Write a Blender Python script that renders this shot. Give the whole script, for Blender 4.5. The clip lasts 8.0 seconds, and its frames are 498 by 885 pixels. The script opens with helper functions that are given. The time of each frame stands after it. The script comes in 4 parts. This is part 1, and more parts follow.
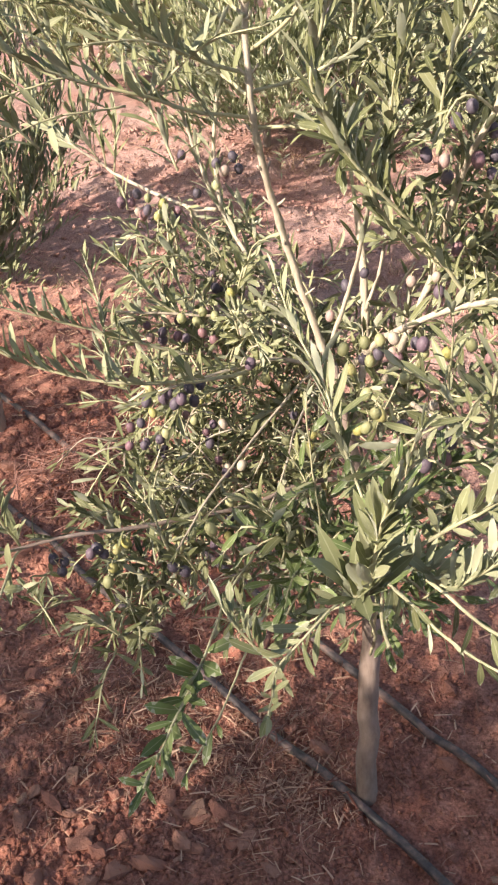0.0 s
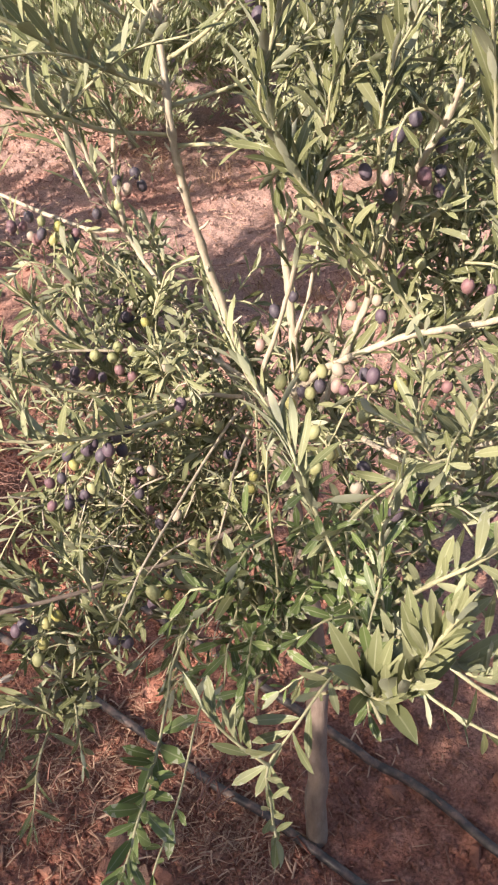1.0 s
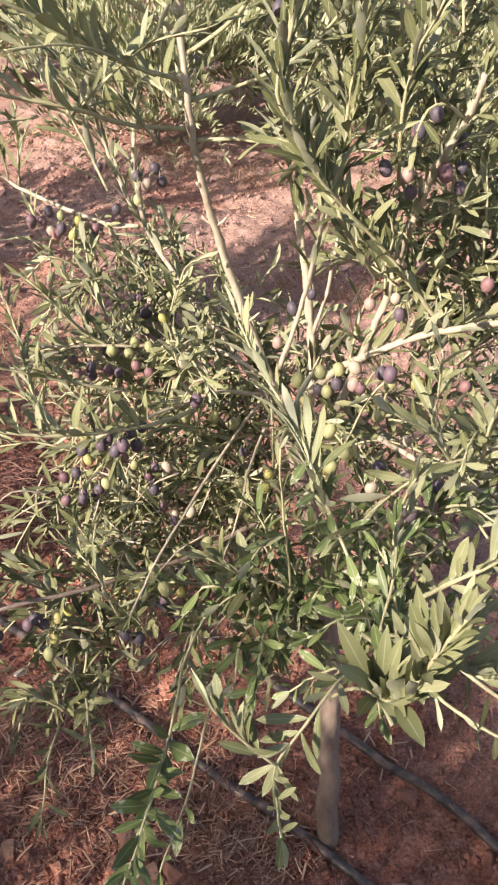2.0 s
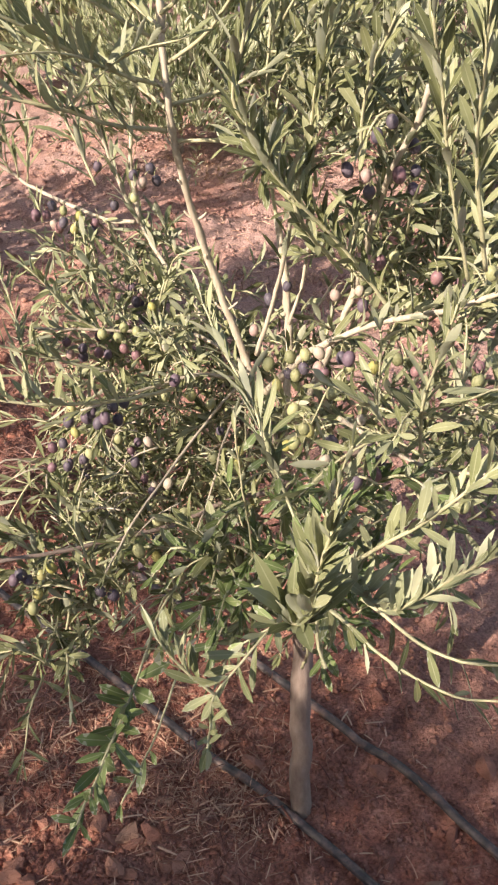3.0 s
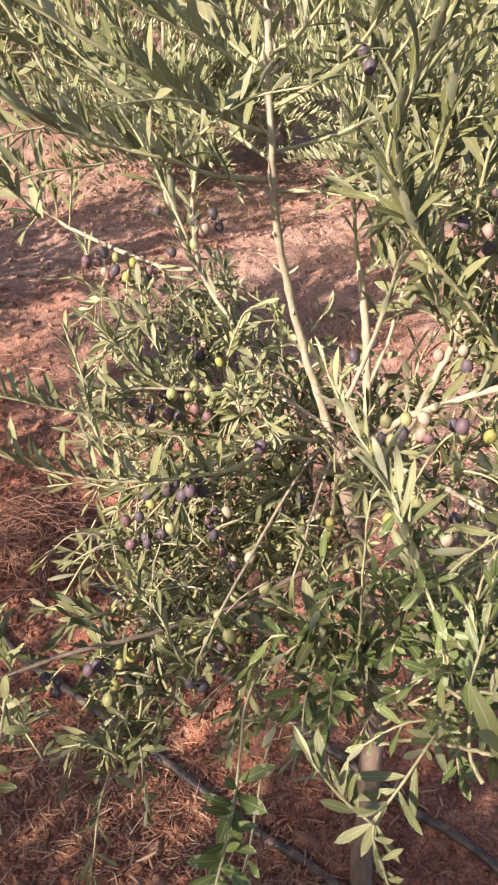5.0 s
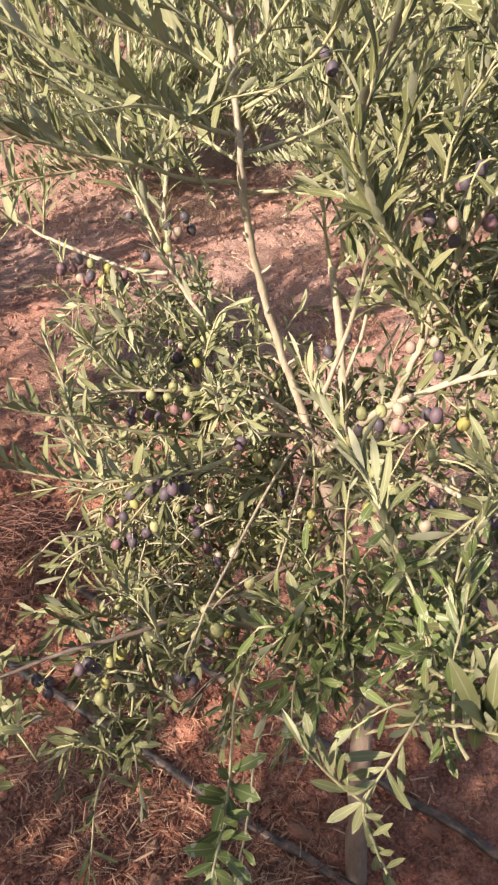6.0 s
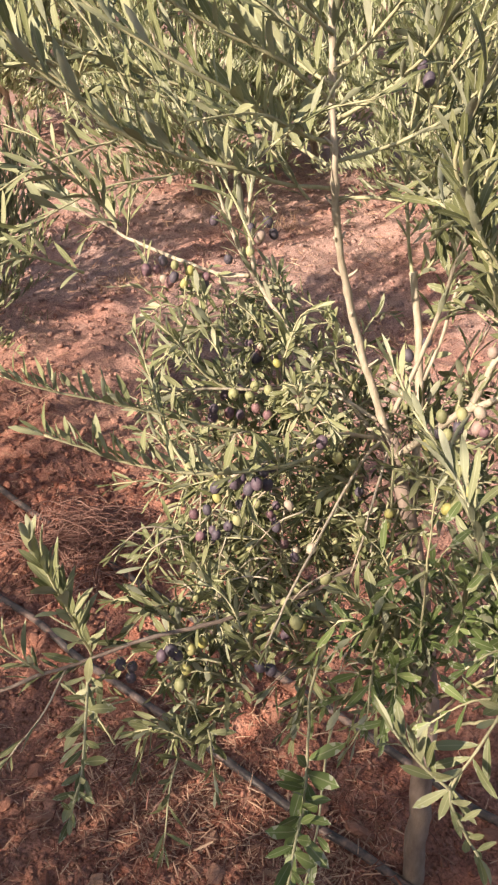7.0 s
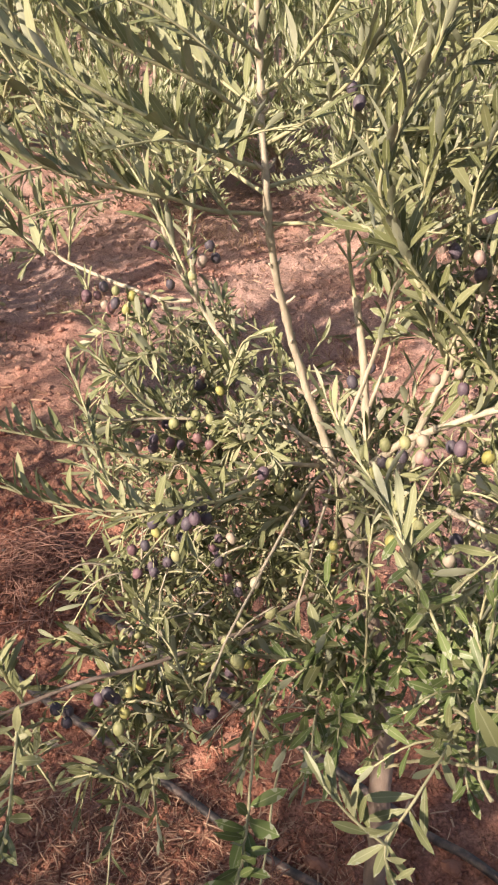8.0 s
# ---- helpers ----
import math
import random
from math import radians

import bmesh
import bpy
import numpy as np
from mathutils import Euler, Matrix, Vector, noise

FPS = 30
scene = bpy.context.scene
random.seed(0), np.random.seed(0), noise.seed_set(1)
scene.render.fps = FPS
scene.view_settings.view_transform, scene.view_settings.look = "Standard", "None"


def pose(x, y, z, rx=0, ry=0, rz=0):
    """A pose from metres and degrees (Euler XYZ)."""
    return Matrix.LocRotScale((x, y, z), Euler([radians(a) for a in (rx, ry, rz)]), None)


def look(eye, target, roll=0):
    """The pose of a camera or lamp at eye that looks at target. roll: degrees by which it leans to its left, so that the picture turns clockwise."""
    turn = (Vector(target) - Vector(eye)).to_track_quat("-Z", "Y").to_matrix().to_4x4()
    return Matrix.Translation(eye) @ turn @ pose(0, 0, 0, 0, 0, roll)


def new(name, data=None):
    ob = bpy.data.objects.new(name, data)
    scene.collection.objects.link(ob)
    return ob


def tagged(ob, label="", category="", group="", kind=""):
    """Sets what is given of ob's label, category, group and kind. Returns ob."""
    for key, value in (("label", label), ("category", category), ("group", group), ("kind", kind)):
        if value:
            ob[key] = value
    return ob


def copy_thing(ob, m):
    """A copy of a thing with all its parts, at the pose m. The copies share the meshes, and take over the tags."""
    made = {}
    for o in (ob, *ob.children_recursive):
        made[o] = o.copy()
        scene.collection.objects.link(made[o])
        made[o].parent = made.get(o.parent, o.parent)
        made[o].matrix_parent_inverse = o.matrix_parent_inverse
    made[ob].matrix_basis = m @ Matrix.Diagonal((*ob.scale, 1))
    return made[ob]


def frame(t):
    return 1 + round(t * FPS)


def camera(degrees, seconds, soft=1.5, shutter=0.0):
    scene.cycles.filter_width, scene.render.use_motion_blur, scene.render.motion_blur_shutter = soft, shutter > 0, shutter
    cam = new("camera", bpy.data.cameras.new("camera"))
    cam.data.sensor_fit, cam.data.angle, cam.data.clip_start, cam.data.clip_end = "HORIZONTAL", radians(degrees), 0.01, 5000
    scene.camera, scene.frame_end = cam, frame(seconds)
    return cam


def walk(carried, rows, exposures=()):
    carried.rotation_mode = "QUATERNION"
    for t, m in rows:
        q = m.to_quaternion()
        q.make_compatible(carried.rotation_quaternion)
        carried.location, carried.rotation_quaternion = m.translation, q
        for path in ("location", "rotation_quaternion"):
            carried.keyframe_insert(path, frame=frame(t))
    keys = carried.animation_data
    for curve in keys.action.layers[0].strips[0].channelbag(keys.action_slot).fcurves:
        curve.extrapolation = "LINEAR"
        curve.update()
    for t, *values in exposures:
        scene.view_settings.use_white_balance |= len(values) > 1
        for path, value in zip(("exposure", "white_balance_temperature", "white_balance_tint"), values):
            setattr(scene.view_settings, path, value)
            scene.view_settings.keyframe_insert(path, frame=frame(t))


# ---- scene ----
cam = camera(30.8, 8.0, soft=2.25)
PATH = [
    (0, (0.156, -0.06, 1.46), (-0.055, 1.529, 0.265), -3.7),
    (0.5, (0.128, -0.009, 1.459), (0.005, 1.583, 0.255), -3.0),
    (1, (0.072, 0.056, 1.449), (0.145, 1.643, 0.235), -1.7),
    (1.2, (0.067, 0.069, 1.45), (0.153, 1.646, 0.223), -2.0),
    (2.3, (0.097, 0.043, 1.441), (0.098, 1.639, 0.236), -1.4),
    (2.5, (0.124, 0.017, 1.451), (0.114, 1.617, 0.25), -1.1),
    (3, (0.144, -0.037, 1.463), (0.113, 1.567, 0.269), -1.3),
    (3.5, (0.135, -0.065, 1.478), (0.097, 1.555, 0.305), -1.6),
    (4, (0.077, -0.045, 1.472), (-0.069, 1.576, 0.31), -3.6),
    (4.5, (0.021, 0.027, 1.471), (-0.08, 1.654, 0.312), -2.0),
    (5, (-0.017, 0.072, 1.457), (0.052, 1.703, 0.301), 0.3),
    (5.2, (-0.007, 0.078, 1.456), (0.076, 1.709, 0.301), 0.3),
    (6.3, (-0.032, 0.032, 1.465), (0.076, 1.669, 0.321), -1.6),
    (6.5, (-0.056, 0.023, 1.467), (0.035, 1.663, 0.327), -1.8),
    (7, (-0.066, 0.022, 1.472), (-0.048, 1.668, 0.336), -1.3),
    (7.5, (-0.031, 0.025, 1.477), (0.008, 1.681, 0.356), -1.2),
    (8, (-0.02, 0.06, 1.47), (0.051, 1.721, 0.358), -1.2),
]
walk(cam, [(t, look(eye, target, roll)) for t, eye, target, roll in PATH],
     [(0.0, 1.12, 6850, 15), (1.2, 0.96, 6850, 15), (3.5, 0.96, 7000, 15), (5.0, 0.90, 7200, 15), (8.0, 0.81, 7350, 15)])

# ---- light ----
SUN = Vector((-0.64, -0.58, 0.51)).normalized()
world = bpy.data.worlds.new("world")
scene.world = world
world.use_nodes = True
wn = world.node_tree
sky = wn.nodes.new("ShaderNodeTexSky")
sky.sky_type = "NISHITA"
sky.sun_disc = False
sky.sun_elevation = math.asin(SUN.z)
sky.sun_rotation = math.atan2(SUN.x, SUN.y)
sky.dust_density = 2.0
back = wn.nodes["Background"]
back.inputs[1].default_value = 0.0935
wn.links.new(sky.outputs[0], back.inputs[0])
sun = new("sun", bpy.data.lights.new("sun", "SUN"))
sun.data.energy = 5.03
sun.data.angle = radians(0.6)
sun.data.color = (1.0, 0.89, 0.76)
sun.matrix_world = look(SUN * 20, (0, 0, 0))


# ---- materials ----
def material(name):
    m = bpy.data.materials.new(name)
    m.use_nodes = True
    t = m.node_tree
    return m, t, t.nodes["Principled BSDF"]


def node(t, kind, inputs=(), operation="", blend=""):
    n = t.nodes.new(kind)
    if operation:
        n.operation = operation
    if blend:
        n.data_type, n.blend_type = "RGBA", blend
    for key, v in inputs:
        if hasattr(v, "links"):
            t.links.new(v, n.inputs[key])
        else:
            n.inputs[key].default_value = v
    return n


def noise_at(t, co, scale, detail=4.0, rough=0.55):
    return node(t, "ShaderNodeTexNoise", [("Vector", co), ("Scale", scale), ("Detail", detail), ("Roughness", rough)]).outputs["Fac"]


def ramp(t, fac, stops):
    n = t.nodes.new("ShaderNodeValToRGB")
    t.links.new(fac, n.inputs[0])
    els = n.color_ramp.elements
    while len(els) < len(stops):
        els.new(0.5)
    for e, (at, col) in zip(els, stops):
        e.position = at
        e.color = (*col, 1)
    return n.outputs[0]


def mixed(t, fac, a, b, mode="MIX"):
    n = node(t, "ShaderNodeMix", blend=mode)
    for i, v in ((0, fac), (6, a), (7, b)):
        if hasattr(v, "links"):
            t.links.new(v, n.inputs[i])
        else:
            n.inputs[i].default_value = (*v, 1) if i and len(v) == 3 else v
    return n.outputs[2]


def bumped(t, b, height, strength, distance):
    n = node(t, "ShaderNodeBump", [("Height", height), ("Strength", strength), ("Distance", distance)])
    t.links.new(n.outputs[0], b.inputs["Normal"])


def piece_random(t):
    """One number for each loose piece, whether an object of its own or an island of a mesh."""
    a = node(t, "ShaderNodeObjectInfo").outputs["Random"]
    b = node(t, "ShaderNodeNewGeometry").outputs["Random Per Island"]
    s = node(t, "ShaderNodeMath", [(0, a), (1, b)], operation="ADD")
    return node(t, "ShaderNodeMath", [(0, s.outputs[0])], operation="FRACT").outputs[0]


def leaf_material(name, stops, rough, through_light, gloss=0.5):
    m, t, b = material(name)
    r = piece_random(t)
    co = node(t, "ShaderNodeTexCoord").outputs["Object"]
    col = ramp(t, r, stops)
    across = node(t, "ShaderNodeSeparateXYZ", [(0, node(t, "ShaderNodeTexCoord").outputs["UV"])]).outputs[0]
    off = node(t, "ShaderNodeMath", [(0, across), (1, 0.5), (2, 0.045)], operation="COMPARE").outputs[0]
    col = mixed(t, node(t, "ShaderNodeMath", [(0, off), (1, 0.55)], operation="MULTIPLY").outputs[0], col, (0.48, 0.50, 0.33))
    spots = noise_at(t, co, 220.0, 3.0)
    col = mixed(t, node(t, "ShaderNodeMath", [(0, spots), (1, 0.35)], operation="MULTIPLY").outputs[0], col, (0.27, 0.29, 0.17), "MIX")
    t.links.new(col, b.inputs["Base Color"])
    b.inputs["Roughness"].default_value = rough
    b.inputs["Specular IOR Level"].default_value = gloss
    bumped(t, b, spots, 0.25, 0.0006)
    tr = node(t, "ShaderNodeBsdfTranslucent")
    warm = mixed(t, 0.5, col, (0.36, 0.44, 0.12))
    t.links.new(warm, tr.inputs[0])
    mix = node(t, "ShaderNodeMixShader", [(0, through_light), (1, b.outputs[0]), (2, tr.outputs[0])])
    t.links.new(mix.outputs[0], t.nodes["Material Output"].inputs[0])
    return m


LEAF_TOP = leaf_material("olive_leaf_upper", [(0.0, (0.075, 0.086, 0.030)), (0.35, (0.135, 0.150, 0.058)), (0.7, (0.225, 0.238, 0.108)), (1.0, (0.345, 0.355, 0.20))], 0.5, 0.20, 0.45)
LEAF_UNDER = leaf_material("olive_leaf_underside", [(0.0, (0.33, 0.355, 0.25)), (0.5, (0.405, 0.43, 0.32)), (1.0, (0.50, 0.515, 0.405))], 0.8, 0.20, 0.2)
# lighter leaf copy that puts extra brightness into sprays and the left neighbour
LEAF_LIGHTER = leaf_material("lighter_olive_leaf", [(0.0, (0.18, 0.205, 0.090)), (0.5, (0.28, 0.30, 0.155)), (1.0, (0.41, 0.425, 0.265))], 0.5, 0.22, 0.45)
LEAF_FRESH = leaf_material("fresh_green_olive_leaf", [(0.0, (0.072, 0.122, 0.034)), (0.5, (0.112, 0.180, 0.050)), (1.0, (0.19, 0.262, 0.088))], 0.45, 0.22, 0.5)
LEAF_PALE = leaf_material("silvery_olive_leaf", [(0.0, (0.29, 0.32, 0.19)), (0.5, (0.385, 0.41, 0.265)), (1.0, (0.51, 0.52, 0.385))], 0.52, 0.22, 0.45)
# silvery leaves, paler still: far haze and glare are put into the colour
LEAF_FAR = leaf_material("olive_leaf_far_haze", [(0.0, (0.19, 0.22, 0.115)), (0.35, (0.315, 0.35, 0.205)), (0.6, (0.45, 0.48, 0.32)), (1.0, (0.59, 0.605, 0.46))], 0.6, 0.24, 0.3)


def bark_material(name, a, b_, c, scale, strength):
    m, t, b = material(name)
    co = node(t, "ShaderNodeTexCoord").outputs["Object"]
    long = node(t, "ShaderNodeMapping", [("Vector", co), ("Scale", (1, 1, 0.3))]).outputs[0]
    n1 = noise_at(t, long, scale, 6.0, 0.65)
    n2 = noise_at(t, co, scale * 0.18, 3.0)
    col = ramp(t, n1, [(0.3, a), (0.55, b_), (0.75, c)])
    col = mixed(t, node(t, "ShaderNodeMath", [(0, n2), (1, 0.6)], operation="MULTIPLY").outputs[0], col, b_)
    t.links.new(col, b.inputs["Base Color"])
    b.inputs["Roughness"].default_value = 0.8
    bumped(t, b, n1, strength, 0.003)
    return m


BARK = bark_material("smooth_grey_bark", (0.19, 0.135, 0.115), (0.30, 0.235, 0.20), (0.40, 0.33, 0.29), 90.0, 0.6)
TWIG = bark_material("pale_twig_bark", (0.28, 0.225, 0.165), (0.50, 0.44, 0.345), (0.66, 0.60, 0.505), 120.0, 0.5)
GREEN_TWIG = bark_material("green_twig_bark", (0.29, 0.28, 0.16), (0.44, 0.425, 0.27), (0.57, 0.55, 0.39), 160.0, 0.3)


def olive_material(name, stops, bloom):
    m, t, b = material(name)
    co = node(t, "ShaderNodeTexCoord").outputs["Object"]
    r = node(t, "ShaderNodeObjectInfo").outputs["Random"]
    patch = noise_at(t, co, 90.0, 2.0)
    s = node(t, "ShaderNodeMath", [(0, r), (1, patch)], operation="ADD")
    half = node(t, "ShaderNodeMath", [(0, s.outputs[0]), (1, 0.6)], operation="MULTIPLY")
    col = ramp(t, half.outputs[0], stops)
    fine = noise_at(t, co, 500.0, 3.0)
    dust = node(t, "ShaderNodeMath", [(0, fine), (1, bloom)], operation="MULTIPLY").outputs[0]
    col = mixed(t, dust, col, (0.50, 0.48, 0.52))
    t.links.new(col, b.inputs["Base Color"])
    b.inputs["Roughness"].default_value = 0.58
    bumped(t, b, fine, 0.15, 0.0005)
    return m


OLIVE = {
    "g": olive_material("green_olive_skin", [(0.1, (0.18, 0.20, 0.07)), (0.5, (0.265, 0.28, 0.10)), (0.9, (0.37, 0.375, 0.17))], 0.25),
    "y": olive_material("yellow_olive_skin", [(0.1, (0.29, 0.27, 0.045)), (0.5, (0.36, 0.34, 0.075)), (0.9, (0.42, 0.40, 0.15))], 0.2),
    "d": olive_material("dark_olive_skin", [(0.1, (0.028, 0.022, 0.036)), (0.5, (0.050, 0.036, 0.060)), (0.9, (0.10, 0.055, 0.085))], 0.2),
    "p": olive_material("purple_olive_skin", [(0.1, (0.085, 0.035, 0.055)), (0.5, (0.16, 0.065, 0.085)), (0.9, (0.26, 0.12, 0.12))], 0.22),
    "w": olive_material("pale_pink_olive_skin", [(0.1, (0.38, 0.34, 0.22)), (0.5, (0.42, 0.35, 0.26)), (0.9, (0.34, 0.20, 0.17))], 0.3),
}


def earth_material(name, stops, fine_scale, spread=(0.42, 0.22, 0.14), depth=0.012):
    m, t, b = material(name)
    co = node(t, "ShaderNodeNewGeometry").outputs["Position"]
    n1 = noise_at(t, co, fine_scale, 8.0, 0.68)
    n2 = noise_at(t, co, fine_scale * 0.09, 5.0, 0.6)
    n3 = noise_at(t, co, fine_scale * 6, 3.0, 0.6)
    col = ramp(t, n1, stops)
    wide = node(t, "ShaderNodeMapRange", [(0, n2), (1, 0.36), (2, 0.66), (3, 0.1), (4, 0.9)]).outputs[0]
    # paler and pinker further across the rows, beyond the trunk line
    lane = node(t, "ShaderNodeVectorMath", [(0, co), (1, (0.673, 0.739, 0.0))], operation="DOT_PRODUCT").outputs["Value"]
    far_pale = node(t, "ShaderNodeMapRange", [(0, lane), (1, 0.9), (2, 1.7), (3, 0.0), (4, 0.4)]).outputs[0]
    wide = node(t, "ShaderNodeMath", [(0, wide), (1, far_pale)], operation="ADD")
    wide.use_clamp = True
    pale = mixed(t, node(t, "ShaderNodeMapRange", [(0, lane), (1, 1.0), (2, 2.0), (3, 0.0), (4, 1.0)]).outputs[0], spread, (0.43, 0.29, 0.26))
    col = mixed(t, wide.outputs[0], col, pale)
    grit = ramp(t, n3, [(0.3, (0.50, 0.46, 0.45)), (0.5, (1.0, 0.97, 0.96)), (0.7, (1.55, 1.50, 1.45))])
    col = mixed(t, 0.8, col, grit, "MULTIPLY")
    t.links.new(col, b.inputs["Base Color"])
    b.inputs["Roughness"].default_value = 0.95
    b.inputs["Specular IOR Level"].default_value = 0.2
    both = node(t, "ShaderNodeMath", [(0, n1), (1, node(t, "ShaderNodeMath", [(0, n3), (1, 0.3)], operation="MULTIPLY").outputs[0])], operation="ADD")
    bumped(t, b, both.outputs[0], 0.7, depth)
    return m


SOIL = earth_material("red_clay_soil", [(0.33, (0.21, 0.062, 0.042)), (0.5, (0.36, 0.150, 0.108)), (0.66, (0.56, 0.300, 0.23))], 26.0, (0.40, 0.215, 0.163), 0.020)


def stone_material():
    m, t, b = material("dusty_stone")
    co = node(t, "ShaderNodeTexCoord").outputs["Object"]
    r = piece_random(t)
    col = ramp(t, r, [(0.0, (0.28, 0.115, 0.080)), (0.35, (0.38, 0.175, 0.128)), (0.6, (0.45, 0.23, 0.165)), (0.85, (0.50, 0.28, 0.205)), (1.0, (0.58, 0.40, 0.27))])
    n1 = noise_at(t, co, 5.0, 8.0, 0.7)
    col = mixed(t, node(t, "ShaderNodeMath", [(0, n1), (1, 0.9)], operation="MULTIPLY").outputs[0], col, (0.32, 0.14, 0.10))
    t.links.new(col, b.inputs["Base Color"])
    b.inputs["Roughness"].default_value = 0.9
    bumped(t, b, n1, 0.7, 0.012)
    return m


STONE = stone_material()


def dry_material(name, stops):
    m, t, b = material(name)
    t.links.new(ramp(t, piece_random(t), stops), b.inputs["Base Color"])
    b.inputs["Roughness"].default_value = 0.8
    b.inputs["Specular IOR Level"].default_value = 0.25
    return m


STRAW = dry_material("dry_straw", [(0.0, (0.16, 0.060, 0.045)), (0.35, (0.34, 0.175, 0.125)), (0.7, (0.52, 0.32, 0.225)), (1.0, (0.70, 0.49, 0.35))])
BRUSH = dry_material("dry_brush", [(0.0, (0.18, 0.085, 0.07)), (0.5, (0.31, 0.165, 0.135)), (1.0, (0.45, 0.27, 0.22))])
DRY_GRASS = dry_material("dry_grass", [(0.0, (0.26, 0.15, 0.10)), (0.5, (0.38, 0.24, 0.155)), (1.0, (0.52, 0.38, 0.26))])
WEED = dry_material("green_weed", [(0.0, (0.13, 0.13, 0.06)), (0.6, (0.22, 0.21, 0.11)), (1.0, (0.36, 0.33, 0.21))])


def pipe_material():
    m, t, b = material("black_polythene")
    co = node(t, "ShaderNodeTexCoord").outputs["Object"]
    n = noise_at(t, co, 30.0, 6.0, 0.7)
    n2 = noise_at(t, co, 300.0, 3.0)
    col = ramp(t, n, [(0.33, (0.035, 0.033, 0.038)), (0.5, (0.10, 0.084, 0.084)), (0.68, (0.30, 0.20, 0.165))])
    t.links.new(col, b.inputs["Base Color"])
    b.inputs["Roughness"].default_value = 0.45
    b.inputs["Specular IOR Level"].default_value = 0.45
    bumped(t, b, n2, 0.2, 0.001)
    return m


PIPE = pipe_material()


# ---- geometry helpers ----
def mesh_object(name, verts, faces, mats, parent=None, smooth=True, slots=None, label=""):
    me = bpy.data.meshes.new(name)
    me.from_pydata(verts, [], faces)
    for m in mats:
        me.materials.append(m)
    if slots is not None:
        me.polygons.foreach_set("material_index", slots)
    if smooth:
        me.polygons.foreach_set("use_smooth", [True] * len(faces))
    me.update()
    ob = new(name, me)
    ob.parent = parent
    return tagged(ob, label)


def smooth_path(points, step=0.012):
    """Catmull-Rom through the points, at about even steps."""
    p = [Vector(q) for q in points]
    p = [p[0] * 2 - p[1]] + p + [p[-1] * 2 - p[-2]]
    out = []
    for a, b, c, d in zip(p, p[1:], p[2:], p[3:]):
        n = max(2, int((c - b).length / step))
        for i in range(n):
            t = i / n
            out.append(0.5 * (2 * b + (c - a) * t + (2 * a - 5 * b + 4 * c - d) * t * t + (3 * b - a - 3 * c + d) * t ** 3))
    out.append(p[-2])
    return out


def tube(path, r0, r1, sides=7, wobble=0.08, knots=0.0, taper=1.0):
    """Vertices and faces of a closed, tapering tube."""
    verts, faces = [], []
    n = len(path)
    ref = Vector((0.31, 0.22, 0.92))
    for i, q in enumerate(path):
        d = (path[min(i + 1, n - 1)] - path[max(i - 1, 0)]).normalized()
        u = d.cross(ref if abs(d.dot(ref)) < 0.95 else Vector((1, 0, 0))).normalized()
        v = d.cross(u)
        f = (i / max(1, n - 1)) ** taper
        r = r0 + (r1 - r0) * f
        if knots and i % 3 == 0:
            r *= 1 + knots * random.random()
        for k in range(sides):
            a = 2 * math.pi * k / sides
            rr = r * (1 + wobble * noise.noise(q * 40 + Vector((k, 0, 0))))
            verts.append(q + (u * math.cos(a) + v * math.sin(a)) * rr)
    for i in range(n - 1):
        for k in range(sides):
            k2 = (k + 1) % sides
            faces.append((i * sides + k, i * sides + k2, (i + 1) * sides + k2, (i + 1) * sides + k))
    faces.append(tuple(range(sides - 1, -1, -1)))
    faces.append(tuple((n - 1) * sides + k for k in range(sides)))
    return verts, faces


def leaf_shape(width, fold, bend, twist, rows=7, full=0.75, tip=0.5):
    """A lance-shaped leaf of length 1 along y: an upper and a lower skin, each of rim, rib and rim."""
    verts, faces, slots = [], [], []
    for skin in (0, 1):
        base = len(verts)
        for i in range(rows):
            t = i / (rows - 1)
            w = width * (t / tip) ** full if t < tip else width * (1 - ((t - tip) / (1 - tip)) ** 2.8)
            w = max(w, 0.012 if t < 0.5 else 0.003)
            wave = 0.10 * width * math.sin(9 * t + 40 * width)
            z = -bend * t * t
            a = twist * t
            for x, dz in ((-w, fold * w + wave), (0, -0.012 * skin), (w, fold * w - wave)):
                verts.append((x * math.cos(a), t, z + dz + x * math.sin(a)))
        for i in range(rows - 1):
            p, q = base + i * 3, base + i * 3 + 3
            for k in (0, 1):
                faces.append((p + k, p + k + 1, q + k + 1, q + k) if skin == 0 else (q + k, q + k + 1, p + k + 1, p + k))
                slots.append(skin)
    return np.array(verts), faces, slots


def rib_map(me):
    """A map across each blade, 0 and 1 at the rims and a half at the rib."""
    index = np.empty(len(me.loops), dtype=np.int32)
    me.loops.foreach_get("vertex_index", index)
    uv = np.zeros((len(index), 2), dtype=np.float32)
    uv[:, 0] = (index % 3) * 0.5
    me.uv_layers.new(name="across").data.foreach_set("uv", uv.ravel())


def far_leaf_shape():
    """A leaf for crowns far off: a folded blade."""
    verts = np.array([(0, 0, 0), (-0.10, 0.45, 0.02), (0, 0.5, -0.01), (0.10, 0.45, 0.02), (0, 1, -0.06)])
    return verts, [(0, 2, 1), (0, 3, 2), (1, 2, 4), (2, 3, 4)], [0, 0, 0, 0]


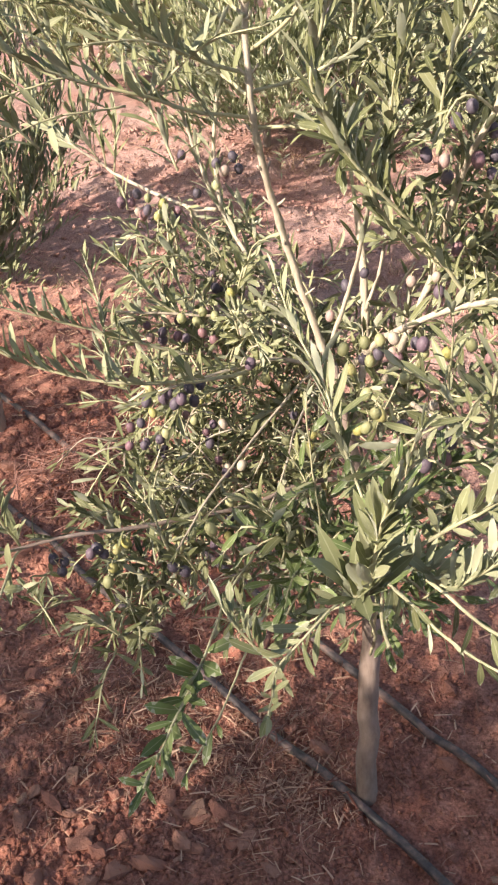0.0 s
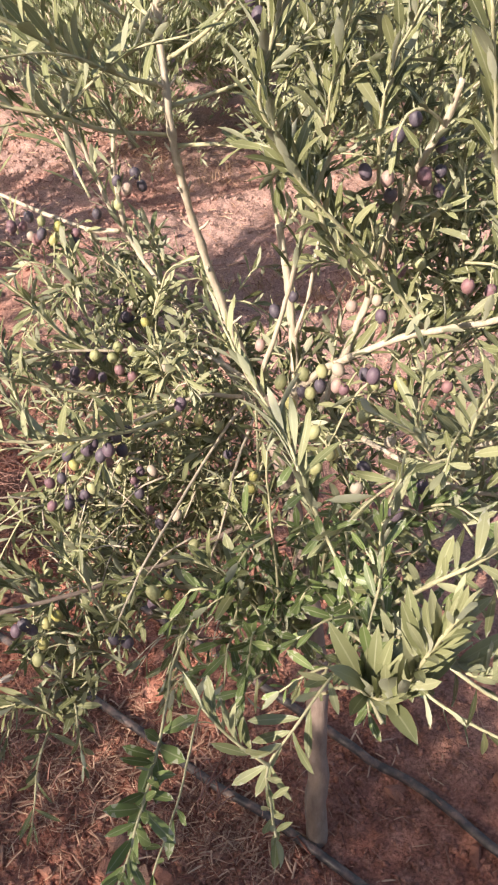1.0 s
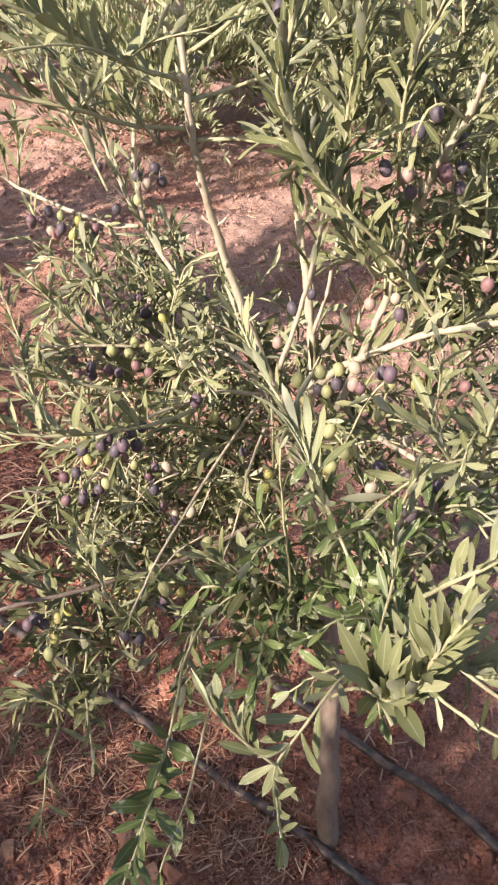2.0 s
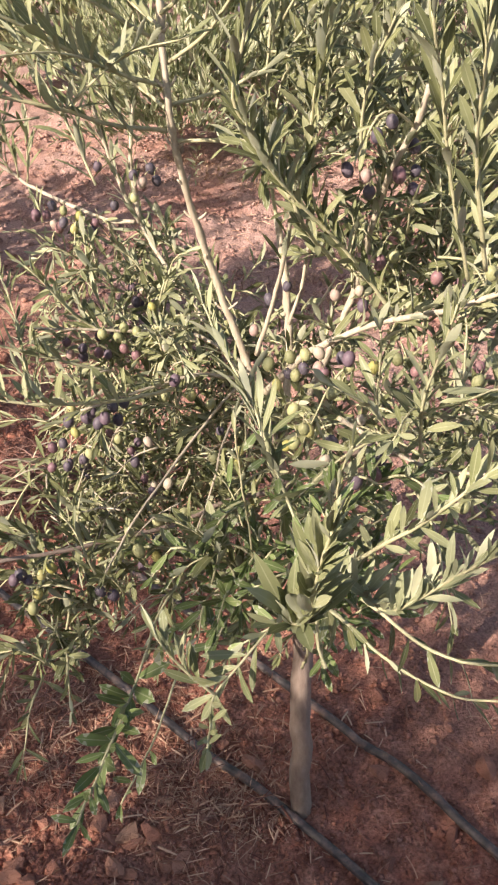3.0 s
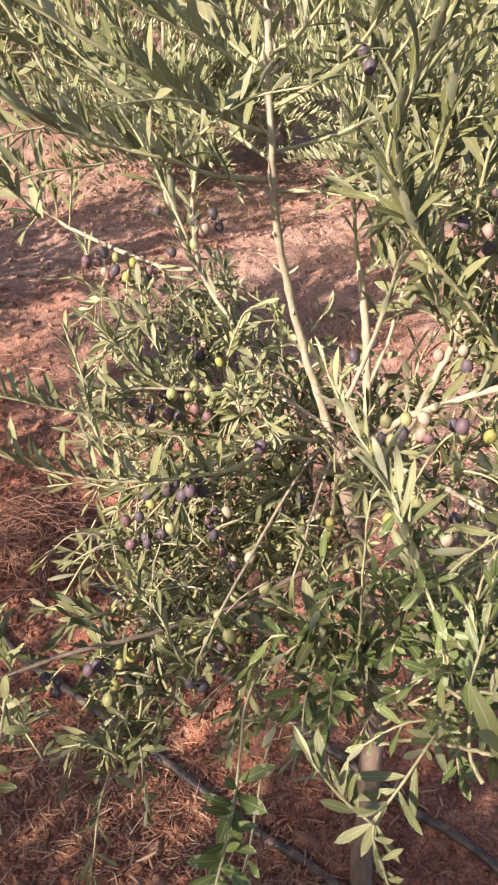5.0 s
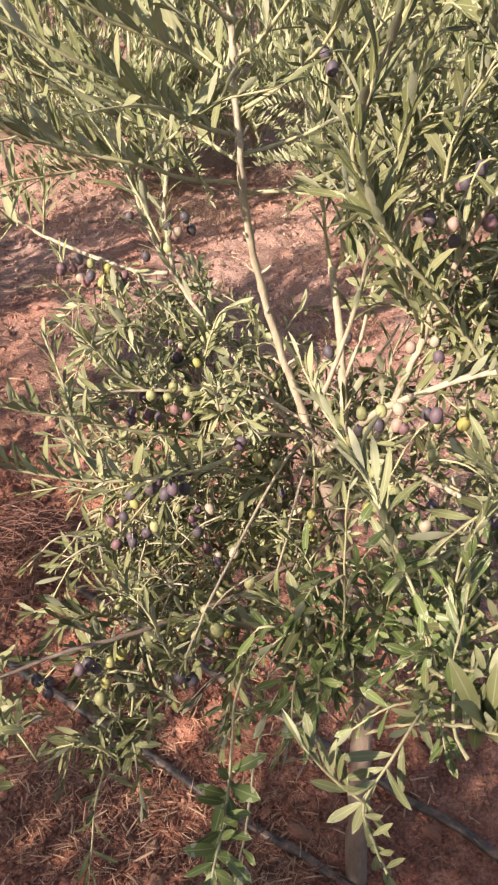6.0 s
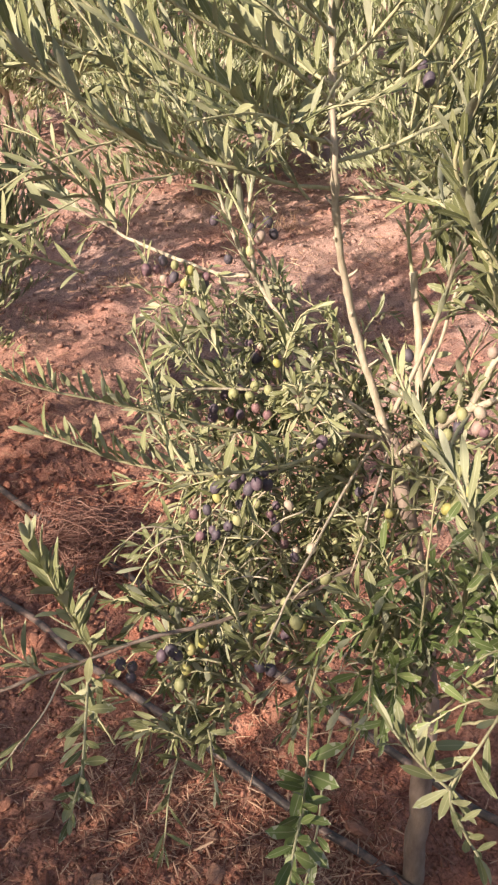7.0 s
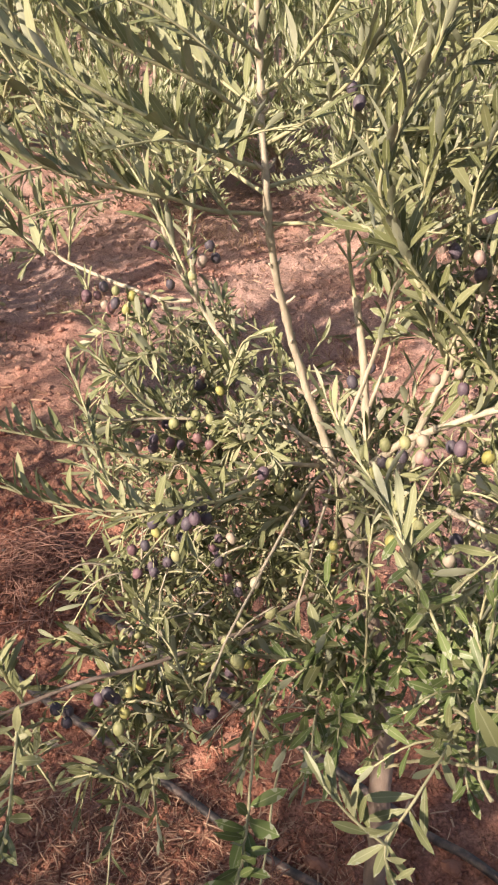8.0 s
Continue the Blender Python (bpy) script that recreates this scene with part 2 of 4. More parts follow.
SLENDER = [leaf_shape(w, f, b, t, 7, 0.55, p) for w, f, b, t, p in ((0.080, 0.22, 0.12, 0.15, 0.5), (0.090, 0.12, 0.20, -0.3, 0.55), (0.072, 0.34, 0.05, 0.35, 0.45), (0.086, 0.08, -0.10, 0.2, 0.5), (0.082, 0.26, 0.03, -0.5, 0.58), (0.094, 0.16, 0.28, 0.05, 0.52))]
BROAD = [leaf_shape(w, f, b, t, 7, 0.52, p) for w, f, b, t, p in ((0.110, 0.16, 0.10, 0.12, 0.52), (0.124, 0.08, 0.18, -0.25, 0.58), (0.098, 0.26, 0.04, 0.3, 0.48), (0.116, 0.05, -0.08, -0.2, 0.56), (0.104, 0.20, 0.24, 0.0, 0.52))]
FULL = [leaf_shape(w, f, b, t, 7, 0.48, p) for w, f, b, t, p in ((0.135, 0.14, 0.10, 0.12, 0.54), (0.150, 0.08, 0.20, -0.2, 0.58), (0.122, 0.24, 0.05, 0.3, 0.5), (0.142, 0.05, -0.06, -0.15, 0.56))]
FAR_LEAF = [far_leaf_shape()]


def leaf_matrix(at, along, up, length):
    y = along.normalized()
    x = y.cross(up)
    x = x.normalized() if x.length > 1e-4 else y.orthogonal().normalized()
    z = x.cross(y)
    m = Matrix((x, y, z)).transposed().to_4x4() @ Matrix.Scale(length, 4)
    m.translation = at
    return m


def joined_leaves(name, mats4, shapes, mats, parent, label=""):
    """Many leaves as one mesh."""
    allv, allf, alls, base = [], [], [], 0
    for i, m in enumerate(mats4):
        v, f, s = shapes[i % len(shapes)]
        a = np.array(m)
        allv.append(v @ a[:3, :3].T + a[:3, 3])
        allf += [tuple(k + base for k in q) for q in f]
        alls += s
        base += len(v)
    ob = mesh_object(name, np.concatenate(allv).tolist(), allf, mats, parent, True, alls, label)
    if shapes in (SLENDER, BROAD, FULL):
        rib_map(ob.data)
    return tagged(ob, kind="stuff")


# True, passed as young, picks the lighter copy, whatever the leaf's age
LEAF_TONE = {False: LEAF_TOP, True: LEAF_LIGHTER, "fresh": LEAF_FRESH, "pale": LEAF_PALE}
LEAF_MESH = {}


def leaf_shapes(young, broad):
    return FULL if young == "fresh" else BROAD if broad else SLENDER


def leaf_meshes(young, broad):
    key = (young, broad)
    if key not in LEAF_MESH:
        LEAF_MESH[key] = []
        for v, f, s in leaf_shapes(young, broad):
            me = bpy.data.meshes.new("leaf")
            me.from_pydata(v.tolist(), [], f)
            me.materials.append(LEAF_TONE[young])
            me.materials.append(LEAF_UNDER)
            me.polygons.foreach_set("material_index", s)
            me.polygons.foreach_set("use_smooth", [True] * len(f))
            rib_map(me)
            LEAF_MESH[key].append(me)
    return LEAF_MESH[key]


def leaves_along(path, start, spacing, length, spread=50, droop=0.0, skip=0.0, lift=0.25, face=0.0):
    """Poses of opposite pairs of leaves along a twig, each pair turned a quarter from the last."""
    out = []
    lengths = [0]
    for a, b in zip(path, path[1:]):
        lengths.append(lengths[-1] + (b - a).length)
    total = lengths[-1]
    s, turn = start * total, random.uniform(0, 6.28)
    while s < total + 1e-6:
        i = max(0, min(len(path) - 2, next((k for k, d in enumerate(lengths) if d > s), len(path) - 1) - 1))
        d = (path[i + 1] - path[i]).normalized()
        q = path[i].lerp(path[i + 1], (s - lengths[i]) / max(1e-6, lengths[i + 1] - lengths[i]))
        u = d.orthogonal().normalized()
        v = d.cross(u)
        end = s / total
        size = length * (1.0 - 0.45 * max(0, end - 0.8) / 0.2) * random.uniform(0.6, 1.15)
        for side in (0, math.pi):
            if random.random() < skip:
                continue
            a = turn + side + random.gauss(0, 0.4)
            o = u * math.cos(a) + v * math.sin(a)
            ang = radians(spread * (1.05 - 0.45 * end) + random.gauss(0, 16))
            along = d * math.cos(ang) + o * math.sin(ang) + Vector((0, 0, lift - droop))
            up = d * 0.5 - o * 0.5 + Vector((random.gauss(0, 0.4), random.gauss(0, 0.4), random.uniform(0.3, 1.3))) + SUN * face
            out.append(leaf_matrix(q + o * 0.0012, along, up, size * random.uniform(0.85, 1.05)))
        turn += math.pi / 2 + random.uniform(-0.3, 0.3)
        s += spacing * random.uniform(0.9, 1.7) * (1 - 0.35 * end)
    d = (path[-1] - path[-2]).normalized()
    for k in range(2):
        along = d + Vector((random.uniform(-0.3, 0.3), random.uniform(-0.3, 0.3), random.uniform(-0.2, 0.3)))
        out.append(leaf_matrix(path[-1], along, Vector((random.uniform(-1, 1), random.uniform(-1, 1), 0.7)), length * random.uniform(0.5, 0.8)))
    return out


def empty(name, at, label, category, group=""):
    ob = new(name)
    ob.location = at
    return tagged(ob, label, category, group)


# ---- ground ----
def ground_height(x, y):
    outside = max(-1.7 - x, x - 1.2, 0.45 - y, y - 4.8, 0.0)
    near = max(0.0, 1.0 - outside / 0.7)
    p = Vector((x, y, 0))
    h = 0.028 * noise.fractal(p * 2.3, 1.0, 2.0, 3) + 0.011 * noise.fractal(p * 9 + Vector((5, 2, 1)), 0.9, 2.0, 3)
    clod = noise.noise(p * 24 + Vector((1, 7, 3)))
    h += 0.017 * max(0, clod - 0.05) + 0.007 * noise.noise(p * 55) + 0.012 * max(0, noise.noise(p * 13 + Vector((9, 1, 4))))
    rough = max(0.0, min(1.0, (y - 1.3) / 0.8))
    h += rough * (0.022 * max(0, noise.noise(p * 6.5 + Vector((3, 8, 2)))) + 0.007 * max(0, noise.noise(p * 17 + Vector((2, 4, 9)))))
    return h * near - 0.006


def spread_lines(lo, hi, step, reach):
    mid = list(np.arange(lo, hi, step))
    out, d = [], step
    a, b = lo, mid[-1]
    left, right = [], []
    while b < reach:
        d *= 1.16
        a -= d
        b += d
        left.append(a)
        right.append(b)
    return left[::-1] + mid + right


xs = spread_lines(-1.7, 1.2, 0.0135, 400)
ys = spread_lines(0.45, 4.8, 0.0155, 400)
verts = [(x, y, ground_height(x, y)) for y in ys for x in xs]
W = len(xs)
faces = [(j * W + i, j * W + i + 1, (j + 1) * W + i + 1, (j + 1) * W + i) for j in range(len(ys) - 1) for i in range(W - 1)]
ground = tagged(mesh_object("ground", verts, faces, [SOIL]), "red clay orchard soil with clods and dry litter", "ground", kind="structure")


# ---- irrigation pipes ----
def drip_pipe(points, radius, label):
    path = smooth_path([(x, y, ground_height(x, y) * 0.75 + radius * 1.35 + 0.003 * math.sin(7 * x + 3 * y)) for x, y in points], 0.02)
    v, f = tube(path, radius, radius, 12, 0.02)
    return tagged(mesh_object("drip_pipe", v, f, [PIPE]), label, "irrigation pipe", "drip pipes along the row")


drip_pipe([(5.2, -3.95), (3.2, -2.1), (1.7, -0.70), (0.75, 0.30), (0.45, 0.585), (0.328, 0.702), (0.268, 0.765), (0.193, 0.828), (0.113, 0.905), (0.037, 0.961), (-0.096, 1.078), (-0.22, 1.182), (-0.35, 1.289), (-0.43, 1.356), (-0.53, 1.452), (-0.69, 1.60), (-1.1, 2.0), (-2.4, 3.2), (-5, 5.6)],
          0.0082, "black polythene drip pipe lying against the trunk")
drip_pipe([(5.4, -3.75), (3.4, -1.93), (1.9, -0.55), (0.75, 0.53), (0.518, 0.773), (0.43, 0.882), (0.375, 0.935), (0.319, 0.983), (0.25, 1.048), (-0.15, 1.43), (-0.598, 1.84), (-0.72, 1.95), (-0.87, 2.09), (-1.3, 2.5), (-2.6, 3.7), (-5.2, 6.1)],
          0.0082, "black polythene drip pipe on the soil behind the trunk")


# ---- the olive tree ----
tree = empty("olive_tree", (0.2, 0.86, 0), "young olive tree with silvery leaves and ripening olives", "tree")
ORIGIN = Vector(tree.location)


def local(path):
    return [q - ORIGIN for q in path]


def twig(points, r0, r1, leaf=0.05, spacing=0.014, start=0.15, spread=50, single=False, young=False, droop=0.0, skip=0.05, bark=None, lift=0.25, name="branch", sides=7, broad=False, knots=0.18, face=0.0, taper=1.0):
    """A branch of the near tree, with its leaves: one by one (single) or as one mass."""
    path = local(smooth_path(points))
    for i, q in enumerate(path[1:-1], 1):
        q += noise.noise_vector(q * 30) * 0.0018
    v, f = tube(path, r0, r1, sides, 0.1 if knots else 0.09, knots, taper)
    branch = mesh_object(name, v, f, [bark or (GREEN_TWIG if r0 < 0.0027 else TWIG)], tree)
    if leaf:
        poses = leaves_along(path, start, spacing, leaf, spread, droop, skip, lift, face)
        if single:
            for i, m in enumerate(poses):
                ob = new("leaf", random.choice(leaf_meshes(young, broad)))
                ob.parent = branch
                ob.matrix_basis = m
        else:
            joined_leaves("foliage", poses, leaf_shapes(young, broad), [LEAF_TONE[young], LEAF_UNDER], branch)
    return branch


# trunk and stems
twig([(0.205, 0.86, -0.05), (0.204, 0.857, 0.0), (0.200, 0.862, 0.10), (0.203, 0.868, 0.155), (0.199, 0.872, 0.22), (0.200, 0.882, 0.30), (0.202, 0.90, 0.38), (0.188, 0.94, 0.52), (0.165, 0.98, 0.66), (0.135, 1.02, 0.785)], 0.0182, 0.0092, 0, name="trunk", bark=BARK, sides=16, knots=0.0, taper=1.7)
twig([(0.131, 1.020, 0.785), (0.108, 1.030, 0.855), (0.077, 1.030, 0.962), (0.054, 1.010, 1.067), (0.043, 0.990, 1.165), (0.039, 1.010, 1.269), (0.035, 1.000, 1.396), (0.036, 1.000, 1.502)], 0.0052, 0.0028, 0.055, 0.03, 0.68, sides=10, knots=0.4)
twig([(0.170, 1.000, 0.660), (0.183, 1.080, 0.801), (0.177, 1.100, 0.895), (0.170, 1.115, 0.950), (0.167, 1.120, 0.978)], 0.0058, 0.0050, 0, sides=10, knots=0.35, name="pruned_stem")
twig([(0.168, 1.119, 0.962), (0.160, 1.130, 1.012), (0.155, 1.140, 1.066), (0.155, 1.150, 1.167), (0.164, 1.150, 1.261)], 0.0026, 0.0016, 0.05, 0.016, 0.2, sides=8)
twig([(0.168, 1.119, 0.968), (0.185, 1.105, 0.992), (0.196, 1.095, 1.03)], 0.0020, 0.0012, 0.046, 0.010, 0.2, 45, broad=True)
twig([(0.150, 1.000, 0.740), (0.099, 1.050, 0.798), (0.056, 1.130, 0.824), (0.012, 1.200, 0.851), (-0.039, 1.260, 0.915), (-0.063, 1.280, 0.960), (-0.086, 1.300, 1.022), (-0.097, 1.300, 1.079), (-0.104, 1.300, 1.141)], 0.0040, 0.0024, 0.042, 0.012, 0.45, 35, sides=9, young=True)
twig([(-0.039, 1.260, 0.915), (-0.046, 1.270, 0.990), (-0.041, 1.270, 1.047), (-0.033, 1.260, 1.090)], 0.004, 0.002, 0.042, 0.010, 0.2, 35, young=True)
twig([(0.137, 1.020, 0.825), (0.158, 1.000, 0.911), (0.176, 0.980, 1.004), (0.183, 0.970, 1.056), (0.196, 0.960, 1.106)], 0.0032, 0.0022, 0.048, 0.012, 0.55)
twig([(0.182, 1.060, 0.849), (0.197, 1.060, 0.907), (0.205, 1.050, 0.968), (0.211, 1.050, 0.998)], 0.0026, 0.002, 0, bark=TWIG)
twig([(0.206, 1.050, 0.854), (0.228, 1.050, 0.895), (0.244, 1.050, 0.927)], 0.0022, 0.0016, 0, bark=TWIG)
twig([(0.200, 1.000, 0.750), (0.250, 1.010, 0.880), (0.269, 1.000, 0.965), (0.273, 0.970, 1.023), (0.285, 0.930, 1.105), (0.303, 0.900, 1.166), (0.310, 0.880, 1.213)], 0.0052, 0.003, 0.05, 0.012, 0.6)
twig([(0.303, 0.900, 1.166), (0.279, 0.880, 1.187), (0.261, 0.870, 1.187), (0.250, 0.860, 1.171)], 0.0018, 0.001, 0.05, 0.03, 0.4)
twig([(0.041, 1.000, 1.258), (0.070, 0.980, 1.284), (0.094, 0.940, 1.329), (0.110, 0.900, 1.364)], 0.0024, 0.0014, 0.05, 0.014, 0.3, 45)
twig([(0.046, 1.000, 1.209), (0.084, 0.970, 1.239), (0.112, 0.930, 1.277), (0.138, 0.880, 1.334)], 0.0024, 0.0014, 0.05, 0.014, 0.4, 45)
twig([(0.044, 1.000, 1.163), (0.101, 1.010, 1.175), (0.157, 1.000, 1.204), (0.193, 0.980, 1.245)], 0.0024, 0.0014, 0.05, 0.014, 0.3, 45)
twig([(0.047, 1.000, 1.123), (0.093, 0.980, 1.129), (0.135, 0.950, 1.135), (0.163, 0.900, 1.156)], 0.0024, 0.0014, 0.05, 0.014, 0.3, 45)
twig([(0.040, 1.000, 1.183), (-0.012, 0.930, 1.220), (-0.050, 0.880, 1.257), (-0.088, 0.850, 1.288), (-0.128, 0.830, 1.315), (-0.179, 0.820, 1.353), (-0.214, 0.810, 1.389)], 0.0024, 0.0012, 0.054, 0.016, 0.2, 42, lift=1.0, young=True, face=1.6)
twig([(0.044, 1.000, 1.134), (-0.016, 0.940, 1.162), (-0.063, 0.890, 1.195), (-0.109, 0.870, 1.212), (-0.156, 0.840, 1.241), (-0.197, 0.810, 1.282), (-0.220, 0.800, 1.307), (-0.242, 0.780, 1.343), (-0.267, 0.760, 1.388)], 0.0024, 0.0012, 0.054, 0.016, 0.2, 42, lift=1.0, young=True, face=1.6)
twig([(0.040, 1.000, 1.227), (-0.016, 0.930, 1.282), (-0.069, 0.900, 1.313), (-0.116, 0.870, 1.346), (-0.149, 0.850, 1.379)], 0.0024, 0.0012, 0.054, 0.016, 0.2, 42, lift=1.0, young=True, face=1.6)
twig([(0.038, 1.000, 1.293), (-0.005, 0.950, 1.332), (-0.047, 0.920, 1.365)], 0.0024, 0.0012, 0.054, 0.016, 0.2, 42, lift=1.0, young=True, face=1.6)
twig([(0.043, 1.000, 1.156), (0.016, 1.050, 1.160), (-0.021, 1.080, 1.177), (-0.072, 1.100, 1.192), (-0.131, 1.120, 1.208), (-0.176, 1.140, 1.242)], 0.0024, 0.0012, 0.054, 0.016, 0.2, 42, lift=1.0, young=True, face=1.6)
twig([(0.040, 1.000, 1.244), (0.015, 1.050, 1.250), (-0.027, 1.080, 1.280), (-0.075, 1.100, 1.300)], 0.0024, 0.0012, 0.054, 0.016, 0.2, 42, lift=1.0, young=True, face=1.6)
twig([(0.240, 0.950, 0.980), (0.189, 0.840, 1.085), (0.173, 0.820, 1.129), (0.134, 0.790, 1.200), (0.121, 0.780, 1.233), (0.129, 0.770, 1.276), (0.143, 0.760, 1.315), (0.151, 0.750, 1.344), (0.155, 0.740, 1.375), (0.161, 0.730, 1.406)], 0.0024, 0.0014, 0.058, 0.014, 0.1, 45, lift=0.4)
twig([(0.173, 0.820, 1.124), (0.153, 0.850, 1.151), (0.130, 0.900, 1.155), (0.112, 0.930, 1.146)], 0.002, 0.0012, 0.055, 0.012, 0.1, 50, broad=True)
twig([(-0.047, 1.260, 0.916), (-0.095, 1.290, 0.909), (-0.177, 1.350, 0.917), (-0.245, 1.420, 0.920), (-0.270, 1.450, 0.924), (-0.352, 1.480, 0.970), (-0.382, 1.480, 1.031), (-0.396, 1.480, 1.078)], 0.0035, 0.0018, 0.048, 0.006, 0.66, 16, lift=0.15, young="pale", face=1.5)
twig([(-0.290, 1.460, 0.928), (-0.306, 1.460, 0.909), (-0.316, 1.460, 0.899)], 0.0014, 0.001, 0.04, 0.011, 0.1, 40, lift=0.6)
twig([(-0.273, 1.450, 0.927), (-0.288, 1.450, 0.956), (-0.301, 1.460, 0.985), (-0.311, 1.460, 1.007)], 0.0016, 0.001, 0.046, 0.011, 0.15, 34, lift=0.5, face=1.0)
twig([(-0.260, 1.440, 0.922), (-0.263, 1.440, 0.959), (-0.275, 1.440, 0.996), (-0.281, 1.440, 1.025)], 0.0016, 0.001, 0.046, 0.011, 0.15, 34, lift=0.5, face=1.0, young=True)
twig([(-0.239, 1.410, 0.924), (-0.233, 1.410, 0.960), (-0.227, 1.410, 0.991), (-0.226, 1.410, 1.021)], 0.0016, 0.001, 0.046, 0.011, 0.15, 34, lift=0.5, face=1.0, young=True)
twig([(0.117, 1.030, 0.806), (0.068, 1.060, 0.825), (0.025, 1.090, 0.821), (-0.069, 1.060, 0.843), (-0.128, 1.040, 0.857), (-0.164, 1.030, 0.864)], 0.003, 0.0015, 0.045, 0.02, 0.15, 60, skip=0.3)
twig([(0.109, 1.010, 0.793), (0.060, 0.980, 0.819), (0.014, 0.950, 0.824), (-0.037, 0.900, 0.836), (-0.078, 0.870, 0.839)], 0.003, 0.0015, 0.045, 0.018, 0.3)
twig([(0.031, 0.920, 0.836), (0.000, 0.860, 0.866), (-0.051, 0.820, 0.883), (-0.096, 0.790, 0.903), (-0.139, 0.780, 0.916), (-0.193, 0.770, 0.939), (-0.221, 0.760, 0.961), (-0.256, 0.750, 0.985)], 0.0026, 0.0012, 0.050, 0.010, 0.25, 60, lift=1.3, single=True, young=True)
twig([(-0.063, 0.990, 0.821), (-0.133, 0.960, 0.860), (-0.191, 0.940, 0.892), (-0.246, 0.920, 0.922), (-0.297, 0.900, 0.951), (-0.329, 0.890, 0.972)], 0.0022, 0.001, 0.046, 0.010, 0.2, 60, lift=1.2, young=True)
twig([(-0.132, 0.900, 0.831), (-0.160, 0.950, 0.855), (-0.175, 1.000, 0.891), (-0.194, 1.030, 0.939)], 0.002, 0.001, 0.042, 0.011, 0.1, 40)
twig([(-0.069, 1.060, 0.834), (-0.113, 1.050, 0.876), (-0.139, 1.040, 0.924), (-0.165, 1.040, 0.953)], 0.002, 0.001, 0.042, 0.011, 0.1, 40)
twig([(0.170, 0.970, 0.630), (0.092, 0.930, 0.640), (0.027, 0.880, 0.644), (-0.041, 0.834, 0.662), (-0.117, 0.780, 0.688), (-0.186, 0.741, 0.707), (-0.239, 0.710, 0.713), (-0.294, 0.680, 0.721), (-0.347, 0.650, 0.724)], 0.0038, 0.0018, 0.045, 0.02, 0.2, 55, skip=0.3, bark=BARK)
twig([(-0.234, 0.720, 0.707), (-0.240, 0.700, 0.711), (-0.232, 0.620, 0.717), (-0.228, 0.550, 0.723), (-0.228, 0.500, 0.741)], 0.0018, 0.001, 0.042, 0.013, 0.15, 50, single=True, broad=True)
twig([(-0.238, 0.720, 0.705), (-0.242, 0.700, 0.764), (-0.250, 0.680, 0.838), (-0.262, 0.660, 0.930)], 0.0018, 0.001, 0.050, 0.0085, 0.05, 38, single=True, young=True, face=1.0, lift=0.6, broad=True)
twig([(-0.285, 0.685, 0.721), (-0.305, 0.680, 0.752), (-0.335, 0.675, 0.790)], 0.0016, 0.0009, 0.044, 0.010, 0.1, 45, single=True, lift=0.4, broad=True)
twig([(-0.262, 0.700, 0.715), (-0.285, 0.660, 0.690), (-0.318, 0.620, 0.668)], 0.0013, 0.0008, 0.036, 0.02, 0.6, 45, bark=TWIG)
twig([(0.036, 0.820, 0.606), (0.008, 0.740, 0.611), (-0.001, 0.660, 0.621), (-0.012, 0.580, 0.636), (-0.032, 0.500, 0.634), (-0.043, 0.450, 0.634)], 0.002, 0.0012, 0.047, 0.009, 0.5, 60, single=True, lift=0.4, broad=True, young="fresh", skip=0.1)
twig([(0.050, 0.800, 0.523), (0.029, 0.720, 0.521), (0.009, 0.620, 0.531), (-0.016, 0.520, 0.556)], 0.0018, 0.001, 0.036, 0.016, 0.7, 55, single=True, lift=0.1, broad=True, young="fresh", skip=0.4)
twig([(0.13, 1.02, 0.785), (0.10, 0.985, 0.785), (0.07, 0.939, 0.772), (0.03, 0.862, 0.758), (-0.011, 0.786, 0.738), (-0.045, 0.73, 0.70)], 0.0021, 0.0013, 0.036, 0.02, 0.85, bark=TWIG)
twig([(0.125, 0.98, 0.79), (0.094, 0.893, 0.774), (0.078, 0.872, 0.72), (0.055, 0.855, 0.655)], 0.0019, 0.0012, 0.036, 0.02, 0.85, bark=TWIG)
twig([(0.133, 0.980, 0.713), (0.116, 0.940, 0.685), (0.101, 0.900, 0.665)], 0.0018, 0.0012, 0.04, 0.03, 0.6)
twig([(0.204, 0.866, 0.44), (0.196, 0.70, 0.66), (0.176, 0.575, 0.80), (0.151, 0.524, 0.835), (0.125, 0.495, 0.825), (0.099, 0.470, 0.808), (0.098, 0.430, 0.82), (0.098, 0.388, 0.848)], 0.002, 0.001, 0.040, 0.014, 0.60, 48, single=True, young=True, lift=0.3, broad=True, face=1.2)
twig([(0.099, 0.470, 0.808), (0.080, 0.474, 0.828), (0.062, 0.478, 0.852), (0.05, 0.486, 0.866)], 0.0014, 0.0009, 0.040, 0.010, 0.25, 45, single=True, lift=0.6, broad=True, face=1.2, young=True)
twig([(0.2, 0.866, 0.36), (0.198, 0.72, 0.57), (0.178, 0.53, 0.82), (0.165, 0.43, 0.945), (0.173, 0.395, 0.985), (0.176, 0.365, 1.06), (0.182, 0.34, 1.12)], 0.0024, 0.0012, 0.061, 0.0046, 0.76, 42, single=True, young=True, lift=0.95, face=1.1, skip=0.0)
twig([(0.202, 0.868, 0.40), (0.198, 0.70, 0.67), (0.202, 0.56, 0.85), (0.220, 0.460, 0.946), (0.235, 0.420, 0.966), (0.254, 0.390, 1.018), (0.278, 0.370, 1.063), (0.295, 0.350, 1.101)], 0.0022, 0.0012, 0.044, 0.0068, 0.62, 44, single=True, young="pale", lift=0.9, face=1.2)
